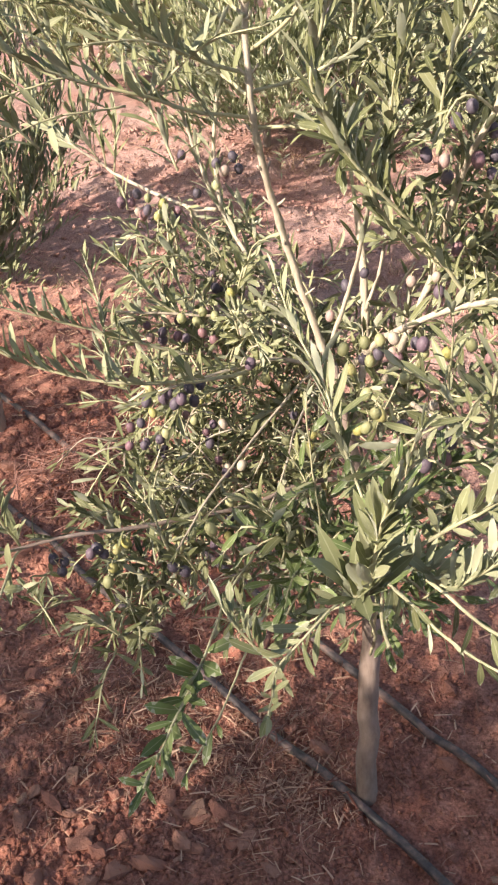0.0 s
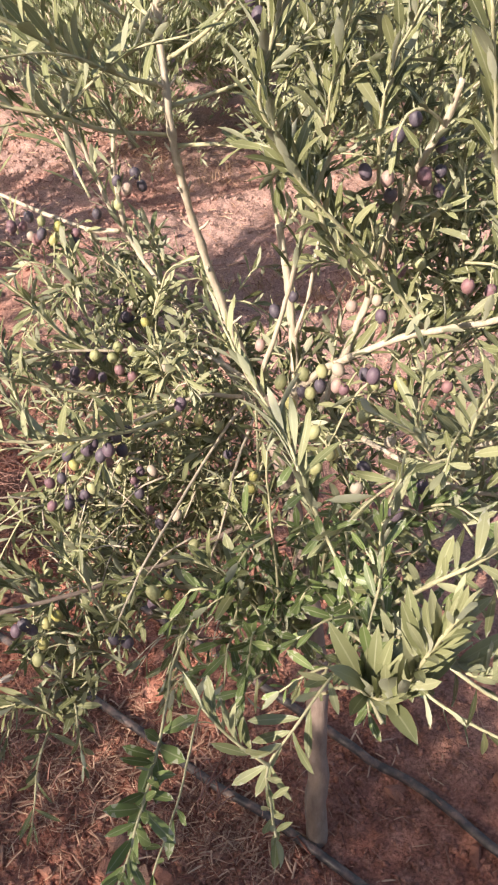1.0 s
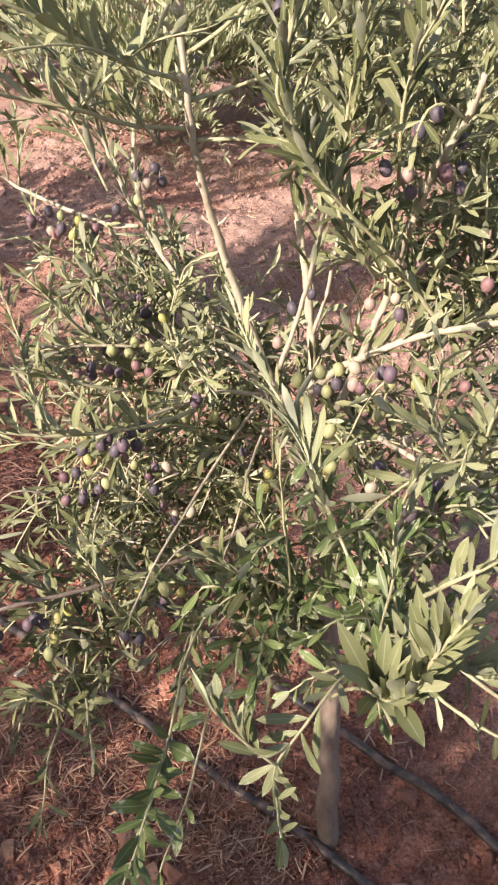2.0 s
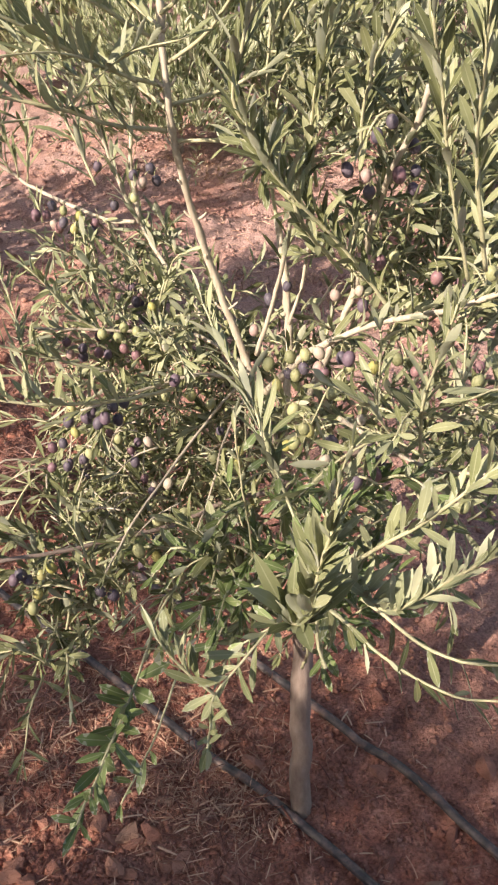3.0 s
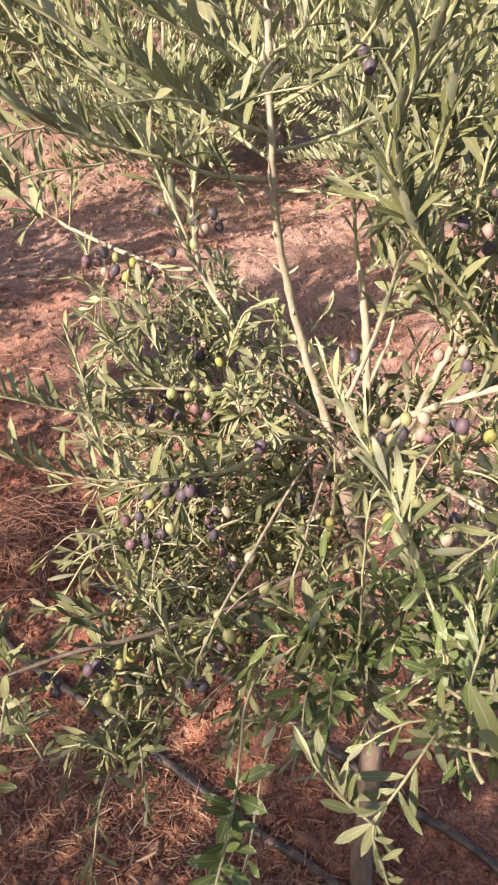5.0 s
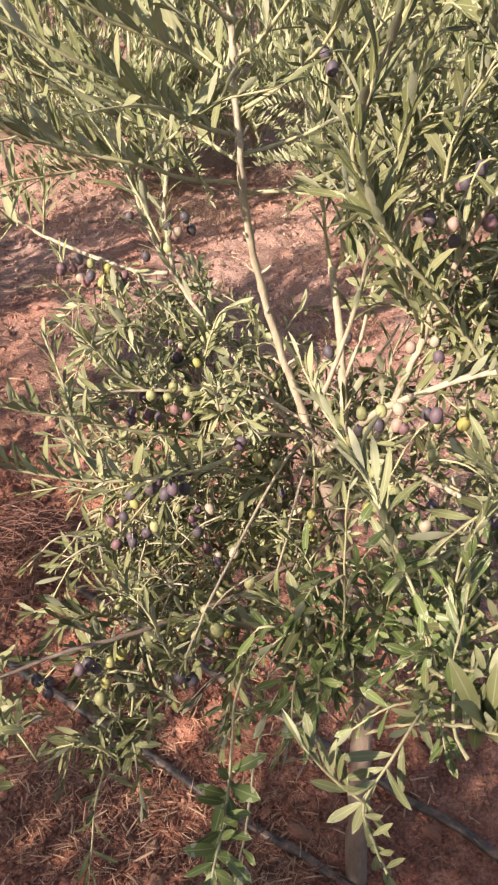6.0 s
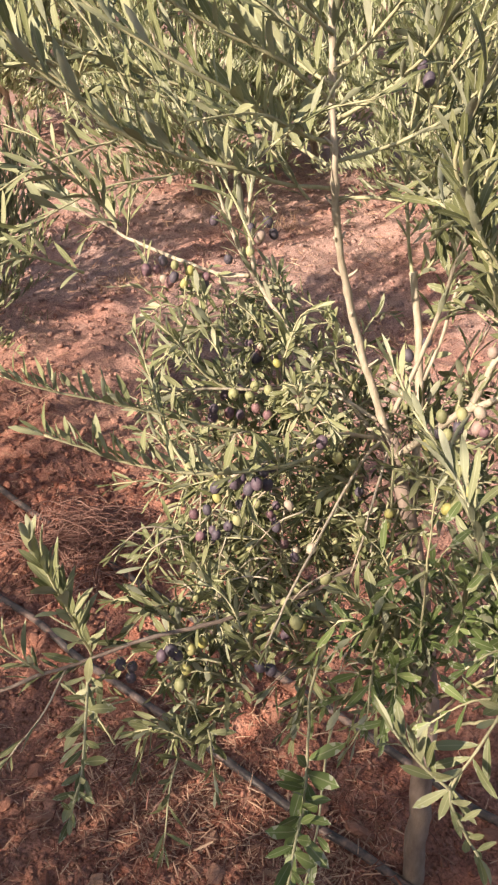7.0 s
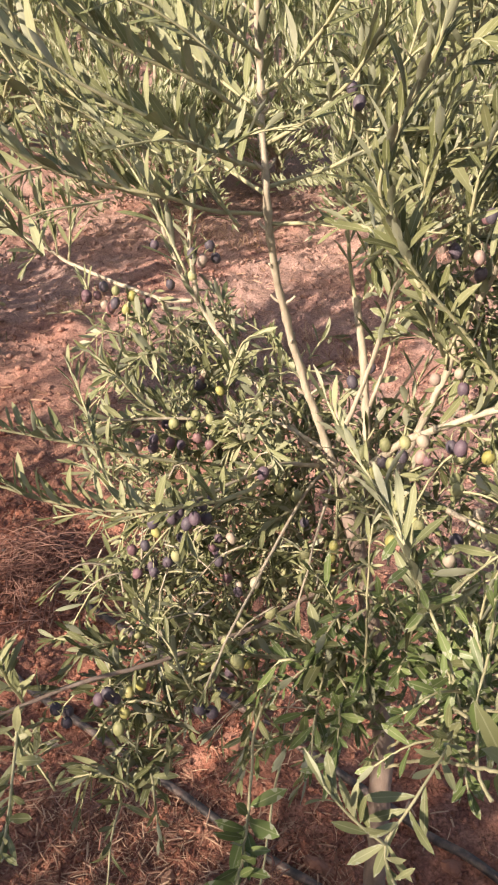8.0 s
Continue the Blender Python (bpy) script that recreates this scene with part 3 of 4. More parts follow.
twig([(0.184, 0.600, 0.808), (0.208, 0.550, 0.826), (0.234, 0.530, 0.813), (0.264, 0.510, 0.797), (0.292, 0.490, 0.793), (0.325, 0.475, 0.792), (0.355, 0.460, 0.808)], 0.002, 0.001, 0.035, 0.015, 0.2, 60, single=True, lift=0.0, droop=0.9, broad=True)
twig([(0.234, 0.550, 0.844), (0.252, 0.530, 0.843), (0.271, 0.510, 0.839), (0.303, 0.490, 0.832), (0.343, 0.470, 0.844), (0.372, 0.450, 0.865)], 0.002, 0.001, 0.035, 0.015, 0.2, 60, single=True, lift=0.0, droop=0.8, broad=True)
twig([(0.221, 0.640, 0.792), (0.266, 0.610, 0.859), (0.296, 0.590, 0.906), (0.322, 0.570, 0.956), (0.341, 0.560, 0.989), (0.368, 0.550, 1.031)], 0.0024, 0.0012, 0.044, 0.013, 0.2, 48, young=True, broad=True, face=1.0)
twig([(0.224, 0.700, 0.687), (0.223, 0.680, 0.778), (0.219, 0.660, 0.860), (0.218, 0.650, 0.905), (0.228, 0.640, 0.954)], 0.0018, 0.001, 0.045, 0.016, 0.4, 35)
twig([(0.309, 0.720, 0.885), (0.299, 0.690, 0.950), (0.299, 0.670, 1.002), (0.305, 0.650, 1.062), (0.308, 0.640, 1.100)], 0.002, 0.001, 0.05, 0.011, 0.2, 35, young=True)
twig([(0.140, 1.010, 0.760), (0.152, 0.980, 0.794), (0.197, 0.930, 0.877), (0.246, 0.880, 0.937), (0.292, 0.850, 0.971), (0.336, 0.800, 1.008), (0.375, 0.760, 1.048), (0.411, 0.720, 1.091)], 0.005, 0.0026, 0.05, 0.014, 0.4, 45, lift=0.6)
twig([(0.235, 0.850, 0.838), (0.284, 0.800, 0.833), (0.328, 0.750, 0.839), (0.370, 0.700, 0.870), (0.414, 0.660, 0.894)], 0.003, 0.0015, 0.05, 0.014, 0.3)
twig([(0.342, 0.780, 0.871), (0.362, 0.750, 0.910), (0.382, 0.720, 0.945), (0.410, 0.700, 0.975)], 0.004, 0.002, 0.05, 0.014, 0.3)
twig([(0.185, 0.74, 0.78), (0.165, 0.68, 0.87), (0.147, 0.66, 0.93), (0.135, 0.70, 0.96), (0.102, 0.753, 1.00), (0.085, 0.78, 1.03)], 0.002, 0.001, 0.052, 0.011, 0.25, 40, young=True)
twig([(0.177, 0.860, 0.491), (0.135, 0.800, 0.594), (0.103, 0.770, 0.678), (0.070, 0.750, 0.741), (0.042, 0.740, 0.773)], 0.002, 0.001, 0.055, 0.012, 0.1, 50, broad=True)
twig([(0.355, 0.800, 1.040), (0.330, 0.780, 1.121), (0.308, 0.760, 1.198), (0.292, 0.740, 1.265), (0.278, 0.720, 1.311)], 0.0022, 0.0012, 0.047, 0.0125, 0.12, 42, lift=0.5, face=0.8, broad=True)
twig([(0.349, 0.720, 1.092), (0.331, 0.700, 1.155), (0.316, 0.680, 1.224), (0.310, 0.660, 1.285), (0.306, 0.650, 1.332)], 0.0022, 0.0012, 0.047, 0.0125, 0.12, 42, lift=0.5, face=0.8, broad=True, young=True)
twig([(0.294, 0.860, 0.969), (0.225, 0.840, 1.067), (0.188, 0.820, 1.113), (0.154, 0.800, 1.161), (0.134, 0.780, 1.204), (0.125, 0.770, 1.246)], 0.0022, 0.0012, 0.047, 0.0125, 0.12, 42, lift=0.5, face=0.8, broad=True)
twig([(0.269, 1.000, 0.965), (0.231, 0.980, 1.004), (0.208, 0.960, 1.056), (0.187, 0.950, 1.119)], 0.0022, 0.0012, 0.047, 0.0125, 0.12, 42, lift=0.5, face=0.8, broad=True)
twig([(0.209, 0.980, 1.075), (0.200, 0.960, 1.152), (0.209, 0.950, 1.213), (0.218, 0.940, 1.269)], 0.0022, 0.0012, 0.047, 0.0125, 0.12, 42, lift=0.5, face=0.8, broad=True)
twig([(0.261, 0.980, 1.074), (0.255, 0.960, 1.151), (0.262, 0.950, 1.212), (0.278, 0.920, 1.267)], 0.0022, 0.0012, 0.047, 0.0125, 0.12, 42, lift=0.5, face=0.8, broad=True)
twig([(0.140, 0.700, 0.943), (0.151, 0.670, 0.921), (0.166, 0.650, 0.883), (0.181, 0.630, 0.845), (0.190, 0.620, 0.814), (0.200, 0.610, 0.774)], 0.0018, 0.0014, 0.039, 0.018, 0.05, 50, young="fresh", broad=True, face=1.0)
twig([(0.201, 0.520, 0.782), (0.195, 0.540, 0.786), (0.194, 0.560, 0.821), (0.197, 0.580, 0.841), (0.209, 0.600, 0.882), (0.205, 0.600, 0.942)], 0.0018, 0.001, 0.038, 0.018, 0.05, 50, young="fresh", broad=True, face=1.0)
twig([(0.133, 0.740, 0.700), (0.125, 0.720, 0.802), (0.118, 0.700, 0.890), (0.117, 0.690, 0.953)], 0.0014, 0.0009, 0.036, 0.03, 0.5, 40)


def filling(seed, count, lo, hi, reach, heading, length, sides_of, leaf=0.048, young=0.3, spacing=0.014, broad=True):
    """Lesser shoots that fill a part of the crown; heading leans their directions."""
    random.seed(seed)
    for _ in range(count):
        a = Vector([random.uniform(p, q) for p, q in zip(lo, hi)])
        d = (Vector(heading) + Vector([random.gauss(0, sides_of) for _ in range(3)])).normalized()
        l = length * random.uniform(0.6, 1.2)
        b = a + d * l * 0.5 + Vector((0, 0, 0.012))
        c = a + d * l + Vector((0, 0, -reach * random.random()))
        twig([a, b, c], 0.0017, 0.0009, leaf * random.uniform(0.85, 1.1), spacing, 0.05, random.uniform(38, 58), young="fresh" if young < 0 else random.random() < young, skip=0.12, bark=GREEN_TWIG, sides=5, broad=broad)


filling(21, 165, (-0.14, 0.97, 0.42), (0.14, 1.20, 0.75), 0.06, (-0.5, -0.1, 0.0), 0.10, 0.7, 0.040, 0.3, 0.015, False)
filling(22, 70, (-0.14, 1.08, 0.74), (0.12, 1.25, 0.86), 0.02, (-0.4, 0.0, 0.3), 0.09, 0.7, 0.037, 0.6, 0.015)
filling(23, 110, (0.20, 0.86, 0.55), (0.55, 1.20, 1.02), 0.04, (0.2, -0.2, 0.5), 0.12, 0.7, 0.043, 0.35, 0.015)
filling(24, 112, (0.16, 0.99, 1.00), (0.56, 1.38, 1.40), 0.03, (0.1, -0.2, 0.7), 0.14, 0.5, 0.050, 0.25, 0.016)
filling(25, 8, (0.00, 0.80, 0.32), (0.16, 0.98, 0.60), 0.05, (-0.2, -0.3, 0.0), 0.10, 0.6, 0.041, 0.15, 0.015, False)
filling(26, 18, (-0.17, 0.74, 0.45), (-0.05, 1.05, 0.70), 0.05, (-0.6, -0.2, 0.1), 0.10, 0.6, 0.041, 0.15, 0.015, False)
filling(27, 36, (-0.26, 0.88, 1.08), (0.02, 1.25, 1.34), 0.02, (-0.5, -0.1, 0.5), 0.20, 0.35, 0.050, 1.0, 0.016, False)
filling(28, 12, (0.09, 0.74, 0.62), (0.18, 0.84, 0.74), 0.02, (-0.1, -0.3, 0.5), 0.09, 0.5, 0.040, -1, 0.014)
filling(29, 14, (0.26, 0.66, 0.70), (0.42, 0.84, 0.98), 0.02, (0.2, -0.2, 0.5), 0.12, 0.5, 0.046, 0.7, 0.016)
filling(31, 2, (-0.36, 0.55, 0.54), (-0.26, 0.75, 0.72), 0.04, (-0.3, -0.3, 0.3), 0.11, 0.5, 0.035, 0.2, 0.015)
filling(32, 14, (0.19, 0.62, 0.66), (0.27, 0.74, 0.88), 0.02, (-0.1, -0.2, 0.4), 0.09, 0.5, 0.037, -1, 0.015)
filling(33, 14, (0.16, 0.68, 0.62), (0.27, 0.78, 0.80), 0.02, (0.0, -0.2, 0.6), 0.10, 0.4, 0.042, -1, 0.014)
filling(34, 9, (0.12, 0.84, 0.38), (0.22, 0.93, 0.66), 0.02, (0.0, -0.3, 0.3), 0.09, 0.6, 0.040, 0.15, 0.015)
filling(35, 16, (0.11, 0.90, 0.62), (0.21, 0.97, 0.80), 0.02, (0.0, -0.3, 0.4), 0.09, 0.6, 0.042, 0.3, 0.015, False)
filling(40, 16, (-0.14, 1.24, 0.80), (0.02, 1.32, 0.90), 0.03, (-0.4, 0.0, 0.1), 0.09, 0.5, 0.042, 0.6, 0.013, False)
filling(41, 50, (-0.16, 0.95, 0.60), (0.10, 1.12, 0.80), 0.05, (-0.5, -0.1, 0.0), 0.10, 0.6, 0.040, 0.2, 0.014, False)
filling(42, 12, (0.04, 0.72, 0.60), (0.14, 0.82, 0.76), 0.03, (-0.3, -0.4, 0.2), 0.08, 0.5, 0.037, -1, 0.013)
filling(43, 9, (-0.20, 1.26, 0.86), (-0.07, 1.32, 0.92), 0.03, (0.2, -0.1, 0.0), 0.06, 0.6, 0.036, 0.8, 0.013, False)
filling(44, 12, (0.15, 1.00, 1.10), (0.22, 1.12, 1.22), 0.02, (0.2, -0.1, 0.2), 0.10, 0.5, 0.046, 0.0, 0.014)
filling(45, 16, (0.00, 0.99, 0.79), (0.11, 1.08, 0.85), 0.02, (-0.4, -0.3, 0.3), 0.06, 0.6, 0.036, 0.5, 0.012)
filling(46, 34, (0.09, 1.06, 0.56), (0.25, 1.22, 0.78), 0.03, (0.0, -0.2, 0.4), 0.10, 0.6, 0.040, 0.4, 0.014)
filling(36, 34, (-0.18, 0.78, 0.50), (0.04, 0.95, 0.62), 0.02, (-0.5, -0.1, 0.15), 0.09, 0.5, 0.040, 0.0, 0.014)
filling(37, 18, (-0.24, 0.74, 0.49), (-0.06, 0.86, 0.56), 0.02, (-0.4, 0.0, 0.1), 0.08, 0.5, 0.040, 0.0, 0.013)
filling(38, 46, (0.30, 0.98, 0.86), (0.46, 1.20, 1.06), 0.03, (0.0, -0.2, 0.6), 0.12, 0.6, 0.042, 0.3, 0.014)
filling(39, 22, (0.25, 0.92, 0.92), (0.36, 1.10, 1.06), 0.03, (0.0, -0.2, 0.5), 0.11, 0.6, 0.040, 0.2, 0.014)
# spurs in opposite pairs at the nodes of the main stem
for k, (x, y, z) in enumerate(((0.098, 1.030, 0.89), (0.077, 1.030, 0.962), (0.064, 1.020, 1.02), (0.054, 1.010, 1.067), (0.048, 1.000, 1.115), (0.042, 0.992, 1.185), (0.040, 1.004, 1.24), (0.037, 1.006, 1.33), (0.035, 1.000, 1.39))):
    for side in (-1, 1):
        d = Vector((math.cos(k * 1.4), math.sin(k * 1.4) * 0.6, 0)) * side
        a = Vector((x, y, z))
        twig([a + d * 0.002, a + d * 0.009 + Vector((0, 0, 0.004)), a + d * 0.015 + Vector((0, 0, 0.010))], 0.0021, 0.0012, 0, bark=TWIG, sides=6, name="spur")
# thin bare twigs that cross inside the crown
random.seed(61)
for _ in range(46):
    a = Vector((random.uniform(-0.16, 0.12), random.uniform(0.82, 1.02), random.uniform(0.52, 0.82)))
    d = Vector((random.gauss(-0.5, 0.6), random.gauss(-0.2, 0.4), random.gauss(-0.1, 0.5))).normalized() * random.uniform(0.04, 0.09)
    twig([a, a + d * 0.5 + Vector((0, 0, 0.01)), a + d + Vector((0, 0, random.uniform(-0.03, 0.01)))], 0.0013, 0.0007, 0.034, 0.03, 0.75, 45, skip=0.3, bark=TWIG, sides=5)
random.seed(5)

# ---- olives ----
def olive_mesh(key, length, width):
    n, m = 10, 8
    verts, faces, slots = [], [], []
    for i in range(m + 1):
        a = math.pi * i / m
        for k in range(n):
            b = 2 * math.pi * k / n
            r = width / 2 * math.sin(a) ** 0.9 if 0 < i < m else 0.0004
            verts.append((r * math.cos(b), r * math.sin(b), -length / 2 + length / 2 * math.cos(a)))
    for i in range(m):
        for k in range(n):
            faces.append((i * n + k, (i + 1) * n + k, (i + 1) * n + (k + 1) % n, i * n + (k + 1) % n))
            slots.append(0)
    base = len(verts)
    sv, sf = tube(smooth_path([(0, 0, -0.0005), (0.001, 0.001, 0.004), (0.004, 0.002, 0.009), (0.009, 0.004, 0.011)], 0.004), 0.0008, 0.0006, 5, 0)
    verts += [tuple(q) for q in sv]
    faces += [tuple(k + base for k in q) for q in sf]
    slots += [1] * len(sf)
    me = bpy.data.meshes.new("olive")
    me.from_pydata(verts, [], faces)
    me.materials.append(OLIVE[key])
    me.materials.append(GREEN_TWIG)
    me.polygons.foreach_set("material_index", slots)
    me.polygons.foreach_set("use_smooth", [True] * len(faces))
    return me


OLIVE_MESH = {key: [olive_mesh(key, 0.0185, 0.0142), olive_mesh(key, 0.0165, 0.0134)] for key in OLIVE}
OLIVE_LABEL = {"g": "green unripe olive", "y": "yellow-green olive", "d": "dark purple ripe olive", "p": "reddish purple ripening olive", "w": "pale pinkish olive"}


def olive(key, at, size=1.0):
    ob = new("olive", random.choice(OLIVE_MESH[key]))
    ob.parent = tree
    lean = Euler((random.uniform(-0.45, 0.45), random.uniform(-0.45, 0.45), random.uniform(0, 6.28)))
    ob.matrix_basis = Matrix.LocRotScale(Vector(at) - ORIGIN + Vector((0, 0, 0.009)), lean, Vector((1, 1, 1)) * size * random.uniform(0.9, 1.08))
    return tagged(ob, OLIVE_LABEL[key])


def olives(keys, *places, size=1.0):
    for key, at in zip(keys, places):
        olive(key, at, size)


olives("d", (-0.094, 1.270, 0.997))
olives("dpdgwd", (-0.041, 1.270, 0.985), (-0.036, 1.270, 0.969), (-0.021, 1.270, 0.993), (-0.045, 1.270, 0.951), (-0.026, 1.260, 0.978), (-0.012, 1.270, 0.975))
olives("ppdwpdgyydpw", (-0.200, 1.280, 0.923), (-0.185, 1.280, 0.920), (-0.175, 1.280, 0.934), (-0.177, 1.280, 0.904), (-0.165, 1.280, 0.902), (-0.156, 1.280, 0.909), (-0.156, 1.280, 0.927), (-0.131, 1.280, 0.918), (-0.143, 1.280, 0.897), (-0.114, 1.280, 0.896), (-0.107, 1.280, 0.905), (-0.088, 1.280, 0.896))
olives("d", (-0.077, 1.270, 0.937))
olives("dpwdd", (-0.050, 1.180, 0.843), (-0.042, 1.180, 0.828), (-0.032, 1.180, 0.838), (-0.045, 1.170, 0.829), (-0.036, 1.180, 0.819))
olives("pddpdppww", (-0.123, 1.030, 0.838), (-0.098, 1.030, 0.831), (-0.101, 1.030, 0.817), (-0.079, 1.030, 0.825), (-0.066, 1.020, 0.827), (-0.046, 1.030, 0.829), (-0.031, 1.030, 0.817), (0.014, 1.030, 0.831), (-0.123, 1.040, 0.815))
olives("gggyggg", (-0.073, 1.040, 0.847), (-0.056, 1.040, 0.841), (-0.028, 1.050, 0.846), (-0.014, 1.050, 0.828), (-0.002, 1.060, 0.841), (0.029, 1.060, 0.818), (-0.044, 1.050, 0.851))
olives("dddddddd", (-0.094, 0.880, 0.815), (-0.079, 0.880, 0.818), (-0.066, 0.880, 0.829), (-0.055, 0.870, 0.821), (-0.044, 0.880, 0.835), (-0.035, 0.880, 0.817), (-0.049, 0.870, 0.829), (-0.028, 0.900, 0.827))
olives("ggygdwwpdddgy", (0.155, 0.945, 0.858), (0.178, 0.940, 0.870), (0.161, 0.930, 0.835), (0.186, 0.930, 0.848), (0.194, 0.920, 0.864), (0.208, 0.900, 0.898), (0.214, 0.900, 0.878), (0.219, 0.890, 0.873), (0.236, 0.870, 0.910), (0.246, 0.860, 0.916), (0.175, 0.940, 0.841), (0.249, 0.860, 0.899), (0.272, 0.840, 0.911))
olives("gg", (0.290, 0.820, 0.935), (0.195, 0.920, 0.885))
olives("pddd", (0.257, 0.700, 0.871), (0.241, 0.690, 0.871), (0.266, 0.700, 0.889), (0.255, 0.720, 0.901), size=1.05)
olives("yygg", (0.194, 0.840, 0.828), (0.176, 0.840, 0.802), (0.185, 0.850, 0.850), (0.184, 0.830, 0.814))
olives("dddgyyggp", (-0.017, 0.830, 0.640), (0.004, 0.830, 0.658), (-0.013, 0.820, 0.625), (-0.063, 0.820, 0.620), (-0.044, 0.830, 0.636), (0.001, 0.820, 0.641), (-0.073, 0.840, 0.631), (0.021, 0.840, 0.654), (-0.033, 0.840, 0.642))
olives("ddddd", (-0.214, 0.750, 0.659), (-0.201, 0.750, 0.650), (-0.157, 0.750, 0.679), (-0.150, 0.750, 0.667), (-0.203, 0.740, 0.644))
olives("yyygd", (-0.134, 0.760, 0.670), (-0.120, 0.760, 0.679), (-0.138, 0.750, 0.643), (-0.146, 0.750, 0.623), (-0.164, 0.760, 0.662))
olives("ddpdpwdddd", (0.284, 0.940, 1.159), (0.270, 0.940, 1.145), (0.274, 0.950, 1.138), (0.304, 0.920, 1.140), (0.293, 0.920, 1.110), (0.261, 0.930, 1.104), (0.265, 0.930, 1.084), (0.308, 0.920, 1.091), (0.315, 0.930, 1.107), (0.239, 0.960, 1.101), size=1.0)
olives("wgwgg", (0.022, 0.885, 0.711), (0.042, 0.870, 0.671), (-0.010, 0.920, 0.753), (-0.027, 0.870, 0.654), (-0.003, 0.870, 0.655))
olives("ddw", (0.152, 1.050, 0.894), (0.180, 1.050, 0.909), (0.135, 1.020, 0.863))
olives("dd", (0.128, 0.985, 1.262), (0.137, 0.980, 1.250), size=0.85)
olives("ddgyg", (0.036, 0.930, 0.843), (0.087, 0.950, 0.745), (0.019, 0.930, 0.817), (0.053, 0.930, 0.819), (0.079, 0.950, 0.790))
olives("wdpwgd", (0.233, 0.950, 0.948), (0.267, 0.950, 0.935), (0.286, 0.950, 0.993), (0.265, 0.960, 0.948), (0.190, 0.800, 0.856), (0.215, 0.760, 0.868))
olives("wwg", (0.215, 0.750, 0.850), (0.241, 0.740, 0.872), (0.082, 0.900, 0.699))
olives("gggdd", (-0.018, 0.775, 0.722), (-0.03, 0.76, 0.70), (-0.012, 0.765, 0.705), (-0.055, 0.72, 0.678), (-0.04, 0.725, 0.665))
random.seed(31)
for _ in range(28):
    at = Vector((random.uniform(-0.14, 0.12), random.uniform(0.84, 1.12), random.uniform(0.50, 0.84)))
    keys = random.choice(("gggg", "ggyy", "gyw", "dddp", "gg", "dgp", "pwd", "yg"))
    for key in keys:
        olive(key, at + Vector((random.gauss(0, 0.016), random.gauss(0, 0.012), random.gauss(0, 0.007))), 0.85)
for _ in range(5):
    at = (random.uniform(-0.02, 0.10), random.uniform(1.04, 1.15), random.uniform(0.79, 0.86))
    olive(random.choice("gggyw"), at, 0.85)
for _ in range(20):
    at = (random.uniform(0.22, 0.42), random.uniform(0.7, 1.0), random.uniform(0.75, 1.1))
    olive(random.choice("gggwdp"), at, 0.95)

# ---- neighbouring trees ----
def orchard_tree(at, height, radius, leaf_count, low, seed, label, leaf=0.064, forks=(0.15, 0.4), tone=None, reaches=(0.12, 0.40), shapes=None):
    """A trunk, rising stems with side shoots, and a crown of separate small leaves along the shoots."""
    random.seed(seed)
    root = empty("olive_tree", (*at, 0), label, "tree", "olive trees in the rows")
    v, f = tube(smooth_path([(0, 0, -0.05), (0.01, 0.0, 0.2), (0.0, 0.0, 0.45)], 0.05), 0.020, 0.013, 8, 0.1)
    mesh_object("trunk", v, f, [BARK], root)
    shoots, poses = [], []
    stems = 15
    for k in range(stems):
        a = 2 * math.pi * (k * 1.62 + random.uniform(-0.3, 0.3)) / stems * 2
        r = radius * random.uniform(0.55, 0.95) if k else 0.05
        tall = height * random.uniform(0.8, 1.0) if k < 6 else height * random.uniform(0.25, 0.65)
        fork = random.uniform(*forks)
        top = Vector((r * math.cos(a), r * math.sin(a), tall))
        mid = Vector((r * 0.6 * math.cos(a), r * 0.6 * math.sin(a), fork + (tall - fork) * 0.4))
        path = smooth_path([(0.0, 0.0, fork), mid, top], 0.05)
        v, f = tube(path, 0.010, 0.002, 6, 0.1)
        mesh_object("branch", v, f, [TWIG], root)
        shoots += [q for q in path[1:]]
        poses += leaves_along(path, 0.3, 0.022, leaf, 38, 0, 0.05, 1.0, 1.0)
    while len(poses) < leaf_count:
        q = random.choice(shoots)
        if q.z > 0.95 and random.random() < 0.45:
            continue
        a = math.atan2(q.y, q.x) + random.gauss(0, 1.0)
        reach = random.uniform(*reaches)
        rise = random.uniform(0.3, 2.4) if q.z > 0.55 else random.uniform(-0.7, 1.2)
        end = q + Vector((math.cos(a) * reach, math.sin(a) * reach, rise * reach))
        end.z = max(end.z, low + random.uniform(0, 0.12))
        sag = Vector((0, 0, 0.03 * random.random()))
        poses += leaves_along(smooth_path([q, q.lerp(end, 0.5) - sag, end], 0.03), 0.1, 0.019, leaf, 36, 0, 0.05, 1.1, 1.0)
    joined_leaves("crown", poses, shapes or FAR_LEAF, [tone or LEAF_FAR, LEAF_UNDER] if shapes else [tone or LEAF_FAR], root)
    return root


